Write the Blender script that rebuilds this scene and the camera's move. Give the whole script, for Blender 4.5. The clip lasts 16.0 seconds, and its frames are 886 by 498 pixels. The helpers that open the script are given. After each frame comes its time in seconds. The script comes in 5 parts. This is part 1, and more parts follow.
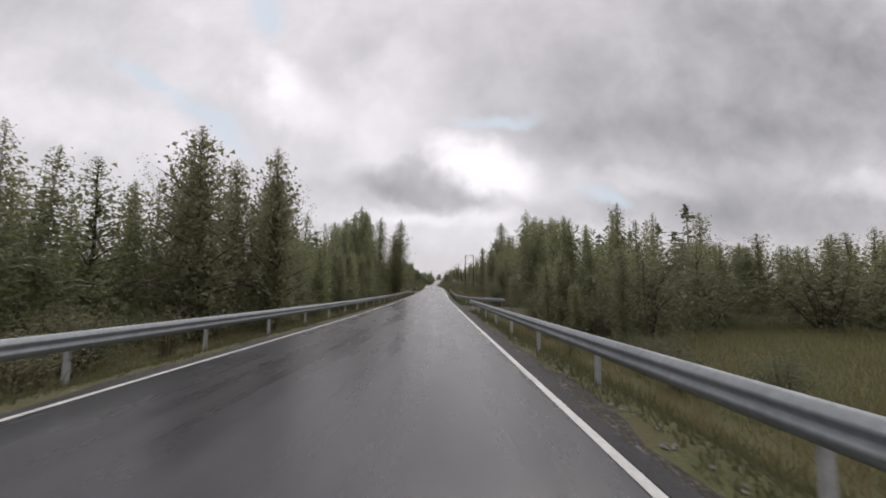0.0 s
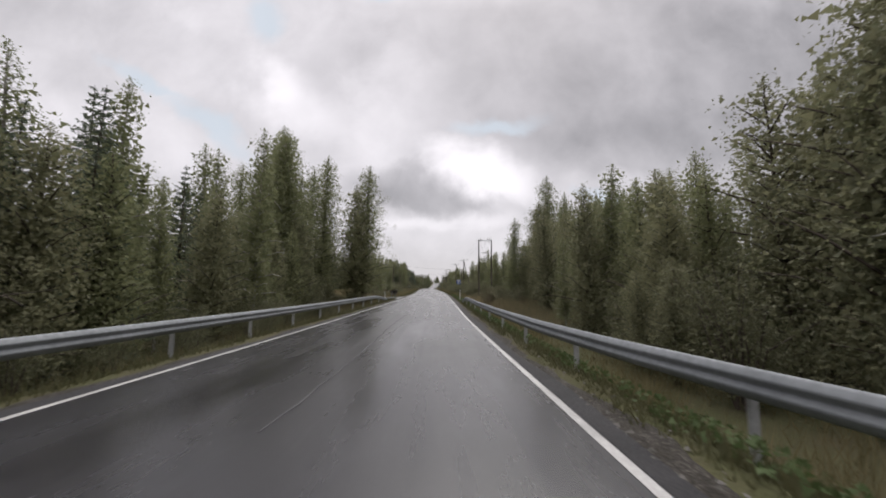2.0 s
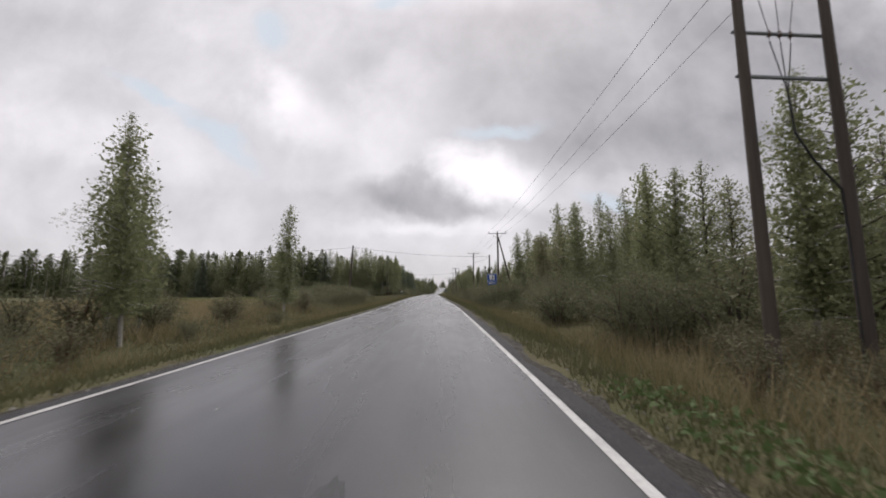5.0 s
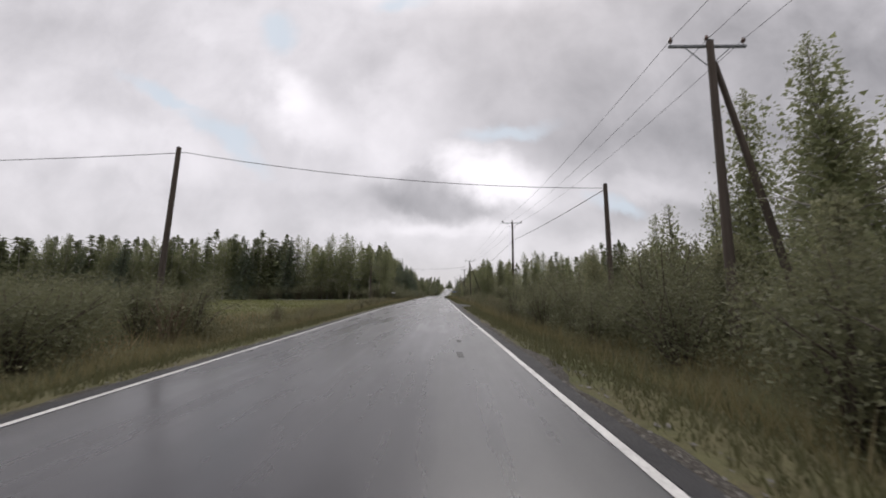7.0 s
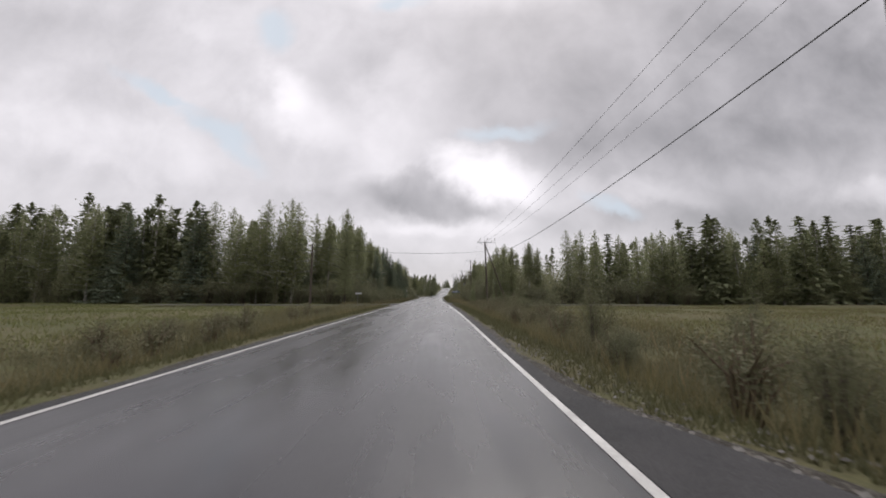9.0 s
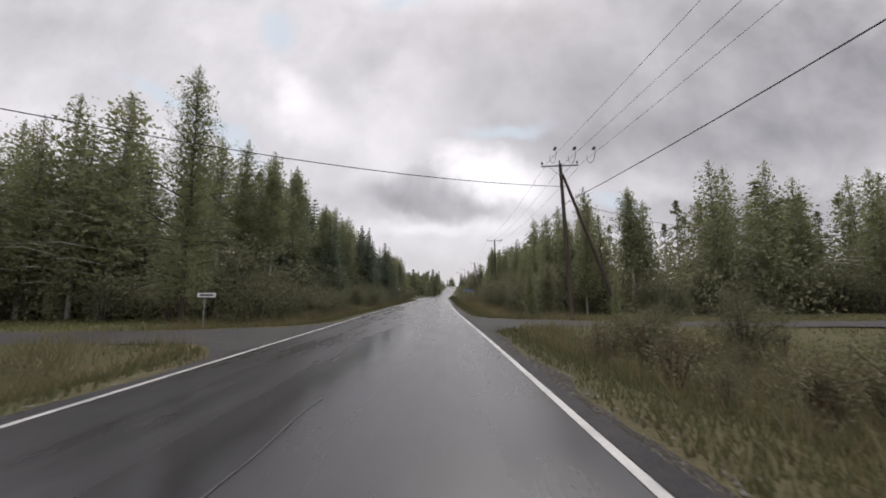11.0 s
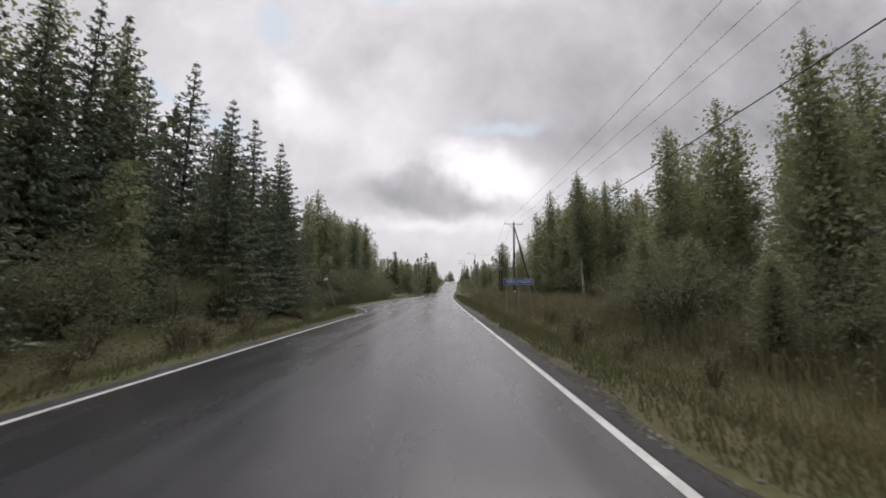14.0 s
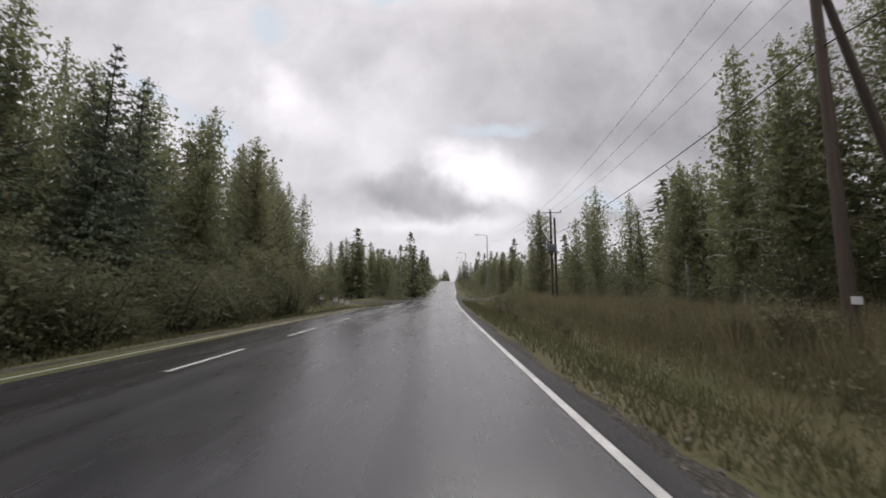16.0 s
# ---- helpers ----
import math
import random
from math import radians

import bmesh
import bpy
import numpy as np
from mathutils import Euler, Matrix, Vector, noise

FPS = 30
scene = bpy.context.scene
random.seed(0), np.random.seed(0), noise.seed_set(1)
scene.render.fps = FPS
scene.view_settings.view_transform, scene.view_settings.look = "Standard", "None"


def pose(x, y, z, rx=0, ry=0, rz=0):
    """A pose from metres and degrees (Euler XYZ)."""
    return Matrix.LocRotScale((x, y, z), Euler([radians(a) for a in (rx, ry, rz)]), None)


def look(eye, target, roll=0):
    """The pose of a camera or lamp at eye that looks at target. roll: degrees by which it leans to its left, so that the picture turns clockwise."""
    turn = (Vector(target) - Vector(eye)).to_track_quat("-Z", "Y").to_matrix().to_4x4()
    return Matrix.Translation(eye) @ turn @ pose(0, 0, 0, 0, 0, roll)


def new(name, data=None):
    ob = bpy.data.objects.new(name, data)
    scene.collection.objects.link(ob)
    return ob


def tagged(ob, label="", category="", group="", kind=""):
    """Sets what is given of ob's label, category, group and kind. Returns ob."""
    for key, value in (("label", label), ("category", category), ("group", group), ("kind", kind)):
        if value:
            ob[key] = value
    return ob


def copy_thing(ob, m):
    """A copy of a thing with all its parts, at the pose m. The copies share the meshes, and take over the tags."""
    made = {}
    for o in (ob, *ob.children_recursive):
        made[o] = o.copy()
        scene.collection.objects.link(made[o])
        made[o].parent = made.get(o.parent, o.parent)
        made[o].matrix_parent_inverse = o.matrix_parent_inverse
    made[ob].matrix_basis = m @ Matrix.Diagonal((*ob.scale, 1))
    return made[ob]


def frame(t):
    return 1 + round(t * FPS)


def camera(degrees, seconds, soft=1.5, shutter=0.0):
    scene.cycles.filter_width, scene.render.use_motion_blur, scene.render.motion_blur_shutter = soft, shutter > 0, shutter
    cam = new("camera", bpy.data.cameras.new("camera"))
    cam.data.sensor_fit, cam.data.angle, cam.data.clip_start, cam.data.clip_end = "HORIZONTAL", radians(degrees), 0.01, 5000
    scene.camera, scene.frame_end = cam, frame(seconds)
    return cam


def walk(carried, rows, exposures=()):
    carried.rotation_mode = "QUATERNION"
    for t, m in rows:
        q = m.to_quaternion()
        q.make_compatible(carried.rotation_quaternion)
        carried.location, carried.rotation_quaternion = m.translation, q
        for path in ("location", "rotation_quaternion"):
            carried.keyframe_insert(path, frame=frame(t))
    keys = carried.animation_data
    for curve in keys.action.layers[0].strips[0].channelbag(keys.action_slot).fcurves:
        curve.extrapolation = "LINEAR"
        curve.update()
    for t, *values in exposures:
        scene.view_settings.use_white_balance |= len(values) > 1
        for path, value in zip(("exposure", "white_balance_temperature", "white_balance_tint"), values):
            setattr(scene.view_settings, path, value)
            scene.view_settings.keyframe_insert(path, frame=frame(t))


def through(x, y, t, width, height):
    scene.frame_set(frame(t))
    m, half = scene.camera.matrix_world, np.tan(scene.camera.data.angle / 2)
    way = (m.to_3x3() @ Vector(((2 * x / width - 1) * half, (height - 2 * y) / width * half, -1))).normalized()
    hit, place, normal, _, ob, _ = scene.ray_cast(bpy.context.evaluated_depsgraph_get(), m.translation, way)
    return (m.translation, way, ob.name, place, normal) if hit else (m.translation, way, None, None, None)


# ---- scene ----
cam = camera(95.0, 16.0, soft=1.8, shutter=0.07)
PATH = [
    (0.0, pose(-0.030, 0.000, 1.401, 95.89, -0.31, -0.84)),
    (0.5, pose(0.015, 10.282, 1.393, 96.05, -0.19, -0.85)),
    (1.0, pose(0.068, 20.565, 1.397, 96.04, 0.04, -1.01)),
    (1.5, pose(0.061, 31.092, 1.429, 96.29, -0.01, -1.06)),
    (2.0, pose(0.032, 41.775, 1.486, 96.47, -0.38, -1.15)),
    (2.5, pose(0.072, 52.532, 1.576, 96.55, -0.36, -1.12)),
    (3.0, pose(0.193, 63.310, 1.740, 96.87, -0.03, -1.11)),
    (3.5, pose(0.308, 74.082, 1.959, 96.87, 0.29, -1.03)),
    (4.0, pose(0.453, 84.692, 2.182, 96.72, 0.48, -0.86)),
    (4.5, pose(0.575, 95.307, 2.417, 96.91, 0.47, -0.59)),
    (5.0, pose(0.688, 105.874, 2.663, 97.22, 0.30, -0.29)),
    (5.5, pose(0.740, 116.456, 2.918, 97.51, 0.16, 0.03)),
    (6.0, pose(0.694, 127.104, 3.182, 97.65, 0.06, 0.33)),
    (6.5, pose(0.502, 137.939, 3.438, 97.37, -0.02, 0.62)),
    (7.0, pose(0.176, 148.680, 3.689, 97.37, 0.03, 0.59)),
    (7.5, pose(-0.075, 158.969, 3.939, 97.27, 0.12, 0.39)),
    (8.0, pose(-0.323, 169.345, 4.203, 97.18, 0.01, 0.29)),
    (8.5, pose(-0.566, 179.781, 4.462, 97.39, 0.01, 0.18)),
    (9.0, pose(-0.747, 189.999, 4.703, 97.34, -0.19, 0.01)),
    (9.5, pose(-0.880, 199.945, 4.912, 97.41, -0.07, 0.01)),
    (10.0, pose(-1.016, 209.795, 5.112, 97.40, 0.05, 0.16)),
    (10.5, pose(-1.181, 219.701, 5.310, 97.35, 0.16, 0.38)),
    (11.0, pose(-1.402, 229.831, 5.503, 97.22, 0.20, 0.59)),
    (11.5, pose(-1.722, 240.545, 5.687, 96.94, 0.07, 0.72)),
    (12.0, pose(-2.068, 251.128, 5.863, 96.92, -0.26, 0.66)),
    (12.5, pose(-2.368, 261.834, 6.045, 96.82, -0.48, 0.54)),
    (13.0, pose(-2.541, 272.386, 6.226, 96.86, -0.37, 0.36)),
    (13.5, pose(-2.647, 283.196, 6.406, 96.82, -0.13, 0.24)),
    (14.0, pose(-2.755, 293.989, 6.614, 96.74, -0.12, 0.05)),
    (14.5, pose(-2.865, 304.822, 6.820, 96.99, -0.07, -0.13)),
    (15.0, pose(-2.912, 315.856, 7.009, 96.82, 0.24, -0.35)),
    (15.5, pose(-2.925, 326.604, 7.200, 96.87, 0.32, -0.55)),
    (16.0, pose(-2.930, 337.707, 7.405, 96.92, 0.13, -0.80)),
]
# right edge line and height of the road, every 20 m from 20 m before the start
EDGE_X = [1.43, 1.53, 1.61, 1.65, 1.67, 1.90, 2.12, 2.18, 2.06, 1.57, 1.04, 0.68, 0.39, -0.06, -0.63, -0.93, -1.06, -1.26, -1.38, -1.20, -0.75, -0.10, 0.70, 1.50, 2.20, 3.00, 3.70, 4.50, 5.30, 6.10]
ROAD_Z = [0.03, 0.00, -0.01, 0.08, 0.28, 0.68, 1.13, 1.60, 2.09, 2.57, 3.06, 3.51, 3.92, 4.28, 4.61, 4.96, 5.34, 5.68, 6.06, 6.40, 6.75, 7.40, 8.20, 9.20, 10.30, 11.50, 12.80, 14.30, 15.70, 16.60]
walk(cam, PATH)


# ---- light ----
def noded(tree):
    """Shorthands to add a node with set inputs, and to link."""
    def add(kind, inputs=None, **settings):
        node = tree.nodes.new(kind)
        for key, value in settings.items():
            setattr(node, key, value)
        for key, value in (inputs or {}).items():
            if isinstance(value, bpy.types.NodeSocket):
                tree.links.new(value, node.inputs[key])
            else:
                node.inputs[key].default_value = value
        return node
    return add


SUN_UP, SUN_ROUND = 48.0, 12.0
ZENITH = 4.0  # an overcast sky is brightest overhead
world = bpy.data.worlds.new("sky")
scene.world = world
world.use_nodes = True
world.node_tree.nodes.clear()
W = noded(world.node_tree)
coord = W("ShaderNodeTexCoord").outputs["Generated"]
axes = W("ShaderNodeSeparateXYZ", {0: coord})
ahead = W("ShaderNodeMath", {0: W("ShaderNodeMath", {0: axes.outputs[1]}, operation="ABSOLUTE").outputs[0], 1: 0.3}, operation="MAXIMUM").outputs[0]
over = W("ShaderNodeMath", {0: axes.outputs[0], 1: ahead}, operation="DIVIDE").outputs[0]
high = W("ShaderNodeMath", {0: axes.outputs[2], 1: ahead}, operation="DIVIDE").outputs[0]
flat_sky = W("ShaderNodeCombineXYZ", {0: over, 1: high}).outputs[0]
fine = W("ShaderNodeTexNoise", {"Vector": flat_sky, "Scale": 6.5, "Detail": 9.0, "Roughness": 0.56, "Distortion": 0.2})
slow = W("ShaderNodeTexNoise", {"Vector": flat_sky, "Scale": 2.2, "Detail": 4.0, "Roughness": 0.5, "Distortion": 0.3})
bent = flat_sky
for wave, much in ((fine, 0.13), (slow, 0.08)):
    shift = W("ShaderNodeVectorMath", {0: wave.outputs[1], 1: (0.5, 0.5, 0.5)}, operation="SUBTRACT").outputs[0]
    shift = W("ShaderNodeVectorMath", {0: shift, "Scale": much}, operation="SCALE").outputs[0]
    bent = W("ShaderNodeVectorMath", {0: bent, 1: shift}, operation="ADD").outputs[0]


def cloud(right, up, wide, tall, tilt=0.0, edge=0.2):
    """1 inside a cloud of that half width and height around the way (right, 1, up), 0 outside it; tilt: degrees by which it falls to the right."""
    off = W("ShaderNodeVectorMath", {0: bent, 1: (right, up, 0)}, operation="SUBTRACT").outputs[0]
    off = W("ShaderNodeVectorRotate", {"Vector": off, "Angle": radians(tilt)}, rotation_type="Z_AXIS").outputs[0]
    off = W("ShaderNodeVectorMath", {0: off, 1: (1 / wide, 1 / tall, 0)}, operation="MULTIPLY").outputs[0]
    size = W("ShaderNodeVectorMath", {0: off}, operation="LENGTH").outputs["Value"]
    return W("ShaderNodeMapRange", {0: size, 1: 1.3, 2: edge, 3: 0.0, 4: 1.0}, interpolation_type="SMOOTHSTEP").outputs[0]


value = W("ShaderNodeMapRange", {0: slow.outputs[0], 1: 0.3, 2: 0.7, 3: 0.84, 4: 0.68}).outputs[0]
value = W("ShaderNodeMath", {0: fine.outputs[0], 1: 0.40, 2: value}, operation="MULTIPLY_ADD").outputs[0]
value = W("ShaderNodeMath", {0: value, 1: 0.20}, operation="SUBTRACT").outputs[0]
# the cloud masses: way, half size, tilt, lighter or darker, softness
DARK_CLOUDS = ((0.80, 0.58, 0.86, 0.40, 0, -0.30, 0.35), (0.80, 0.41, 0.50, 0.085, 3, -0.10, 0.1), (0.342, 0.39, 0.17, 0.065, 4, -0.10, 0.1), (0.85, 0.18, 0.5, 0.12, 0, -0.26, 0.1),
               (1.12, 0.60, 0.13, 0.10, 20, -0.05, 0.1), (-0.045, 0.262, 0.17, 0.060, 10, -0.26, 0.6), (-0.22, 0.245, 0.26, 0.055, 0, -0.12, 0.1),
               (-0.244, 0.61, 0.086, 0.14, 40, -0.08, 0.2), (0.335, 0.20, 0.18, 0.05, -8, -0.12, 0.3), (-1.0, 0.71, 0.36, 0.09, 0, -0.06, 0.1), (0.05, 0.08, 0.6, 0.05, 0, -0.10, 0.1))
LIGHT_CLOUDS = ((0.52, 0.275, 0.20, 0.035, 8, 0.14, 0.1), (1.08, 0.285, 0.15, 0.036, -8, 0.17, 0.1), (0.115, 0.315, 0.15, 0.08, 14, 0.46, 0.35), (-0.06, 0.17, 0.24, 0.024, 0, 0.14, 0.1),
                (-0.42, 0.55, 0.09, 0.055, 40, 0.16, 0.25), (-0.345, 0.475, 0.125, 0.08, 42, 0.20, 0.3), (-0.45, 0.47, 0.10, 0.06, 20, 0.10, 0.2), (-0.82, 0.41, 0.36, 0.085, 10, 0.12, 0.5),
                (-0.123, 0.44, 0.13, 0.18, 10, 0.09, 0.1), (-0.654, 0.71, 0.08, 0.032, 15, 0.08, 0.1), (0.14, 0.19, 0.09, 0.03, 0, 0.14, 0.1), (0.0, 0.60, 0.2, 0.12, 0, 0.05, 0.1))
BLUE_GAPS = ((-0.73, 0.548, 0.15, 0.024, 25), (-0.567, 0.427, 0.16, 0.032, 38), (-0.458, 0.71, 0.06, 0.05, -40), (-0.128, 0.80, 0.07, 0.025, 0), (0.43, 0.242, 0.08, 0.026, 20), (0.16, 0.436, 0.13, 0.026, -5))
for right, up, wide, tall, tilt, amount, edge in DARK_CLOUDS + LIGHT_CLOUDS:
    value = W("ShaderNodeMath", {0: cloud(right, up, wide, tall, tilt, edge), 1: amount, 2: value}, operation="MULTIPLY_ADD").outputs[0]
value = W("ShaderNodeMath", {0: value, 1: 0.2}, operation="MAXIMUM").outputs[0]
zenith = W("ShaderNodeMapRange", {0: axes.outputs[2], 1: 0.6, 2: 1.0, 3: 1.0, 4: ZENITH}).outputs[0]
value = W("ShaderNodeMath", {0: value, 1: zenith}, operation="MULTIPLY").outputs[0]
tone = W("ShaderNodeCombineXYZ", {0: 1.0, 1: 0.957, 2: 1.0}).outputs[0]
grey = W("ShaderNodeVectorMath", {0: tone, "Scale": value}, operation="SCALE").outputs[0]
air = W("ShaderNodeTexSky", sky_type="NISHITA", sun_disc=False, sun_elevation=radians(SUN_UP), sun_rotation=radians(SUN_ROUND)).outputs[0]
air = W("ShaderNodeMix", {0: 1.0, 6: air, 7: (0.1, 0.1, 0.1, 1)}, data_type="RGBA", blend_type="MULTIPLY").outputs[2]
gap = 0.0
for right, up, wide, tall, tilt in BLUE_GAPS:
    gap = W("ShaderNodeMath", {0: gap, 1: cloud(right, up, wide, tall, tilt)}, operation="MAXIMUM").outputs[0]
gap = W("ShaderNodeMath", {0: gap, 1: 0.75}, operation="MULTIPLY").outputs[0]
sky = W("ShaderNodeMix", {0: gap, 6: grey, 7: (0.66, 0.74, 0.83, 1)}, data_type="RGBA").outputs[2]
sky = W("ShaderNodeMix", {0: 0.06, 6: sky, 7: air}, data_type="RGBA").outputs[2]
W("ShaderNodeOutputWorld", {0: W("ShaderNodeBackground", {0: sky, 1: 1.0}).outputs[0]})

sun = new("sun", bpy.data.lights.new("sun", "SUN"))
sun.data.energy, sun.data.angle, sun.data.color = 1.5, radians(40), (1.0, 0.97, 0.92)
sun.matrix_world = look((0, 0, 0), (-math.sin(radians(SUN_ROUND)), -math.cos(radians(SUN_ROUND)), -math.tan(radians(SUN_UP))))


# ---- materials ----
def material(name, base, rough=0.7, metal=0.0, spec=0.4):
    m = bpy.data.materials.new(name)
    m.use_nodes = True
    add = noded(m.node_tree)
    shader = m.node_tree.nodes["Principled BSDF"]
    shader.inputs["Base Color"].default_value = (*base, 1)
    shader.inputs["Roughness"].default_value = rough
    shader.inputs["Metallic"].default_value = metal
    shader.inputs["Specular IOR Level"].default_value = spec
    return m, add, shader


def mixed(add, factor, a, b):
    return add("ShaderNodeMix", {0: factor, 6: a if isinstance(a, bpy.types.NodeSocket) else (*a, 1),
                                 7: b if isinstance(b, bpy.types.NodeSocket) else (*b, 1)}, data_type="RGBA").outputs[2]


def ramped(add, socket, low, high, out_low=0.0, out_high=1.0):
    return add("ShaderNodeMapRange", {0: socket, 1: low, 2: high, 3: out_low, 4: out_high}).outputs[0]


def noised(add, vector, scale, detail=4.0, rough=0.55, stretch=None):
    if stretch:
        vector = add("ShaderNodeMapping", {0: vector, 3: stretch}).outputs[0]
    return add("ShaderNodeTexNoise", {"Vector": vector, "Scale": scale, "Detail": detail, "Roughness": rough}).outputs[0]


def here(add):
    return add("ShaderNodeNewGeometry").outputs["Position"]


def bumped(m, add, shader, height, strength=0.3, distance=0.02):
    add_to = add("ShaderNodeBump", {"Height": height, "Strength": strength, "Distance": distance}).outputs[0]
    m.node_tree.links.new(add_to, shader.inputs["Normal"])


def linked(m, a, b):
    m.node_tree.links.new(a, b)


def two_tone(name, a, b, scale, rough=0.8, metal=0.0, fine_scale=None, bump=0.2, stretch=None, spec=0.3):
    """A surface of two colours in broad stains and fine grain, with relief."""
    m, add, shader = material(name, a, rough, metal, spec)
    p = here(add)
    stain = ramped(add, noised(add, p, scale, 5, 0.6, stretch), 0.35, 0.65)
    colour = mixed(add, stain, a, b)
    grain = noised(add, p, fine_scale or scale * 14, 3, 0.6, stretch)
    colour = mixed(add, ramped(add, grain, 0.3, 0.7, 0.0, 0.45), colour, tuple(c * 0.45 for c in a))
    linked(m, colour, shader.inputs["Base Color"])
    linked(m, ramped(add, grain, 0.3, 0.7, rough - 0.12, min(1.0, rough + 0.1)), shader.inputs["Roughness"])
    bumped(m, add, shader, grain, bump)
    return m


def make_asphalt():
    m, add, shader = material("damp_asphalt", (0.04, 0.039, 0.042), 0.3, 0, 0.4)
    p = here(add)
    long = noised(add, p, 1.0, 5, 0.6, (1.3, 0.03, 1.0))
    patch = noised(add, p, 0.5, 6, 0.65, (1.0, 0.3, 1.0))
    grain = noised(add, p, 60, 3, 0.7)
    spots = noised(add, p, 5, 5, 0.65)
    worn = noised(add, p, 2.2, 6, 0.7, (1.0, 0.45, 1.0))
    colour = mixed(add, ramped(add, long, 0.38, 0.62), (0.012, 0.0116, 0.0133), (0.021, 0.0203, 0.0227))
    colour = mixed(add, ramped(add, patch, 0.48, 0.64, 0, 0.55), colour, (0.011, 0.0107, 0.0122))
    colour = mixed(add, ramped(add, worn, 0.5, 0.75, 0, 0.6), colour, (0.034, 0.033, 0.036))
    colour = mixed(add, ramped(add, spots, 0.58, 0.68, 0, 0.6), colour, (0.016, 0.016, 0.018))
    colour = mixed(add, ramped(add, grain, 0.45, 0.72, 0, 0.45), colour, (0.05, 0.0485, 0.0515))
    linked(m, colour, shader.inputs["Base Color"])
    wet = add("ShaderNodeMath", {0: long, 1: patch}, operation="ADD").outputs[0]
    rough = ramped(add, wet, 0.75, 1.2, 0.19, 0.34)
    linked(m, rough, shader.inputs["Roughness"])
    height = add("ShaderNodeMath", {0: spots, 1: 0.2, 2: grain}, operation="MULTIPLY_ADD").outputs[0]
    bumped(m, add, shader, height, 0.1, 0.003)
    return m


def make_leaf(name, dark, light, shine=0.5, through=0.3):
    m, add, shader = material(name, dark, shine + 0.12, 0, 0.2)
    rnd = add("ShaderNodeNewGeometry").outputs["Random Per Island"]
    own = add("ShaderNodeObjectInfo").outputs["Random"]
    colour = mixed(add, ramped(add, rnd, 0, 1, 0.22, 0.82), dark, light)
    colour = mixed(add, ramped(add, own, 0, 1, 0, 0.45), colour, tuple(c * k for c, k in zip(light, (0.92, 0.95, 0.86))))
    linked(m, colour, shader.inputs["Base Color"])
    glow = add("ShaderNodeBsdfTranslucent", {0: colour}).outputs[0]
    both = add("ShaderNodeMixShader", {0: through, 1: shader.outputs[0], 2: glow}).outputs[0]
    linked(m, both, m.node_tree.nodes["Material Output"].inputs[0])
    return m


def make_ground():
    m, add, shader = material("rough_grass_ground", (0.06, 0.065, 0.025), 0.95, 0, 0.1)
    p = here(add)
    big = noised(add, p, 0.12, 5, 0.6)
    mid = noised(add, p, 1.1, 5, 0.65)
    tiny = noised(add, p, 16, 4, 0.7)
    colour = mixed(add, ramped(add, big, 0.38, 0.62), (0.066, 0.075, 0.032), (0.095, 0.086, 0.046))
    colour = mixed(add, ramped(add, mid, 0.42, 0.68, 0, 0.7), colour, (0.085, 0.07, 0.042))
    colour = mixed(add, ramped(add, tiny, 0.35, 0.75, 0, 0.6), colour, (0.026, 0.024, 0.014))
    linked(m, colour, shader.inputs["Base Color"])
    height = add("ShaderNodeMath", {0: tiny, 1: 0.4, 2: mid}, operation="MULTIPLY_ADD").outputs[0]
    bumped(m, add, shader, height, 0.9, 0.12)
    return m


def make_gravel(name, stone, soil):
    m, add, shader = material(name, stone, 0.9, 0, 0.2)
    p = here(add)
    cells = add("ShaderNodeTexVoronoi", {"Vector": p, "Scale": 24.0, "Randomness": 1.0})
    small = add("ShaderNodeTexVoronoi", {"Vector": p, "Scale": 70.0, "Randomness": 1.0})
    tone = ramped(add, cells.outputs["Color"], 0.0, 1.0, 0.25, 1.5)
    colour = mixed(add, 1.0, stone, stone)
    shade = add("ShaderNodeMix", {0: 1.0, 6: colour, 7: add("ShaderNodeCombineColor", {0: tone, 1: tone, 2: tone}).outputs[0]}, data_type="RGBA", blend_type="MULTIPLY").outputs[2]
    dirt = noised(add, p, 2.5, 6, 0.7)
    colour = mixed(add, ramped(add, dirt, 0.42, 0.6), shade, soil)
    colour = mixed(add, ramped(add, cells.outputs["Distance"], 0.25, 0.6, 0, 0.8), colour, tuple(c * 0.35 for c in soil))
    linked(m, colour, shader.inputs["Base Color"])
    lift = add("ShaderNodeMath", {0: cells.outputs["Distance"], 1: -1.0, 2: 1.0}, operation="MULTIPLY_ADD").outputs[0]
    lift = add("ShaderNodeMath", {0: small.outputs["Distance"], 1: -0.3, 2: lift}, operation="MULTIPLY_ADD").outputs[0]
    bumped(m, add, shader, lift, 1.0, 0.03)
    return m


ASPHALT = make_asphalt()
GROUND = make_ground()
GRAVEL = make_gravel("grey_gravel", (0.09, 0.081, 0.071), (0.042, 0.037, 0.028))
STONE = make_leaf("loose_stone", (0.05, 0.047, 0.043), (0.13, 0.123, 0.115), 0.85, 0.0)
SIDE_ASPHALT = two_tone("worn_side_asphalt", (0.05, 0.047, 0.045), (0.03, 0.029, 0.029), 0.9, 0.82, 0, 40, 0.8, None, 0.15)
MARGIN = two_tone("dark_asphalt_margin", (0.036, 0.035, 0.036), (0.022, 0.022, 0.023), 1.1, 0.8, 0, 40, 0.7, None, 0.15)
TAR = two_tone("tar_patch", (0.03, 0.03, 0.031), (0.044, 0.044, 0.046), 3.0, 0.65, 0, 50, 0.4)
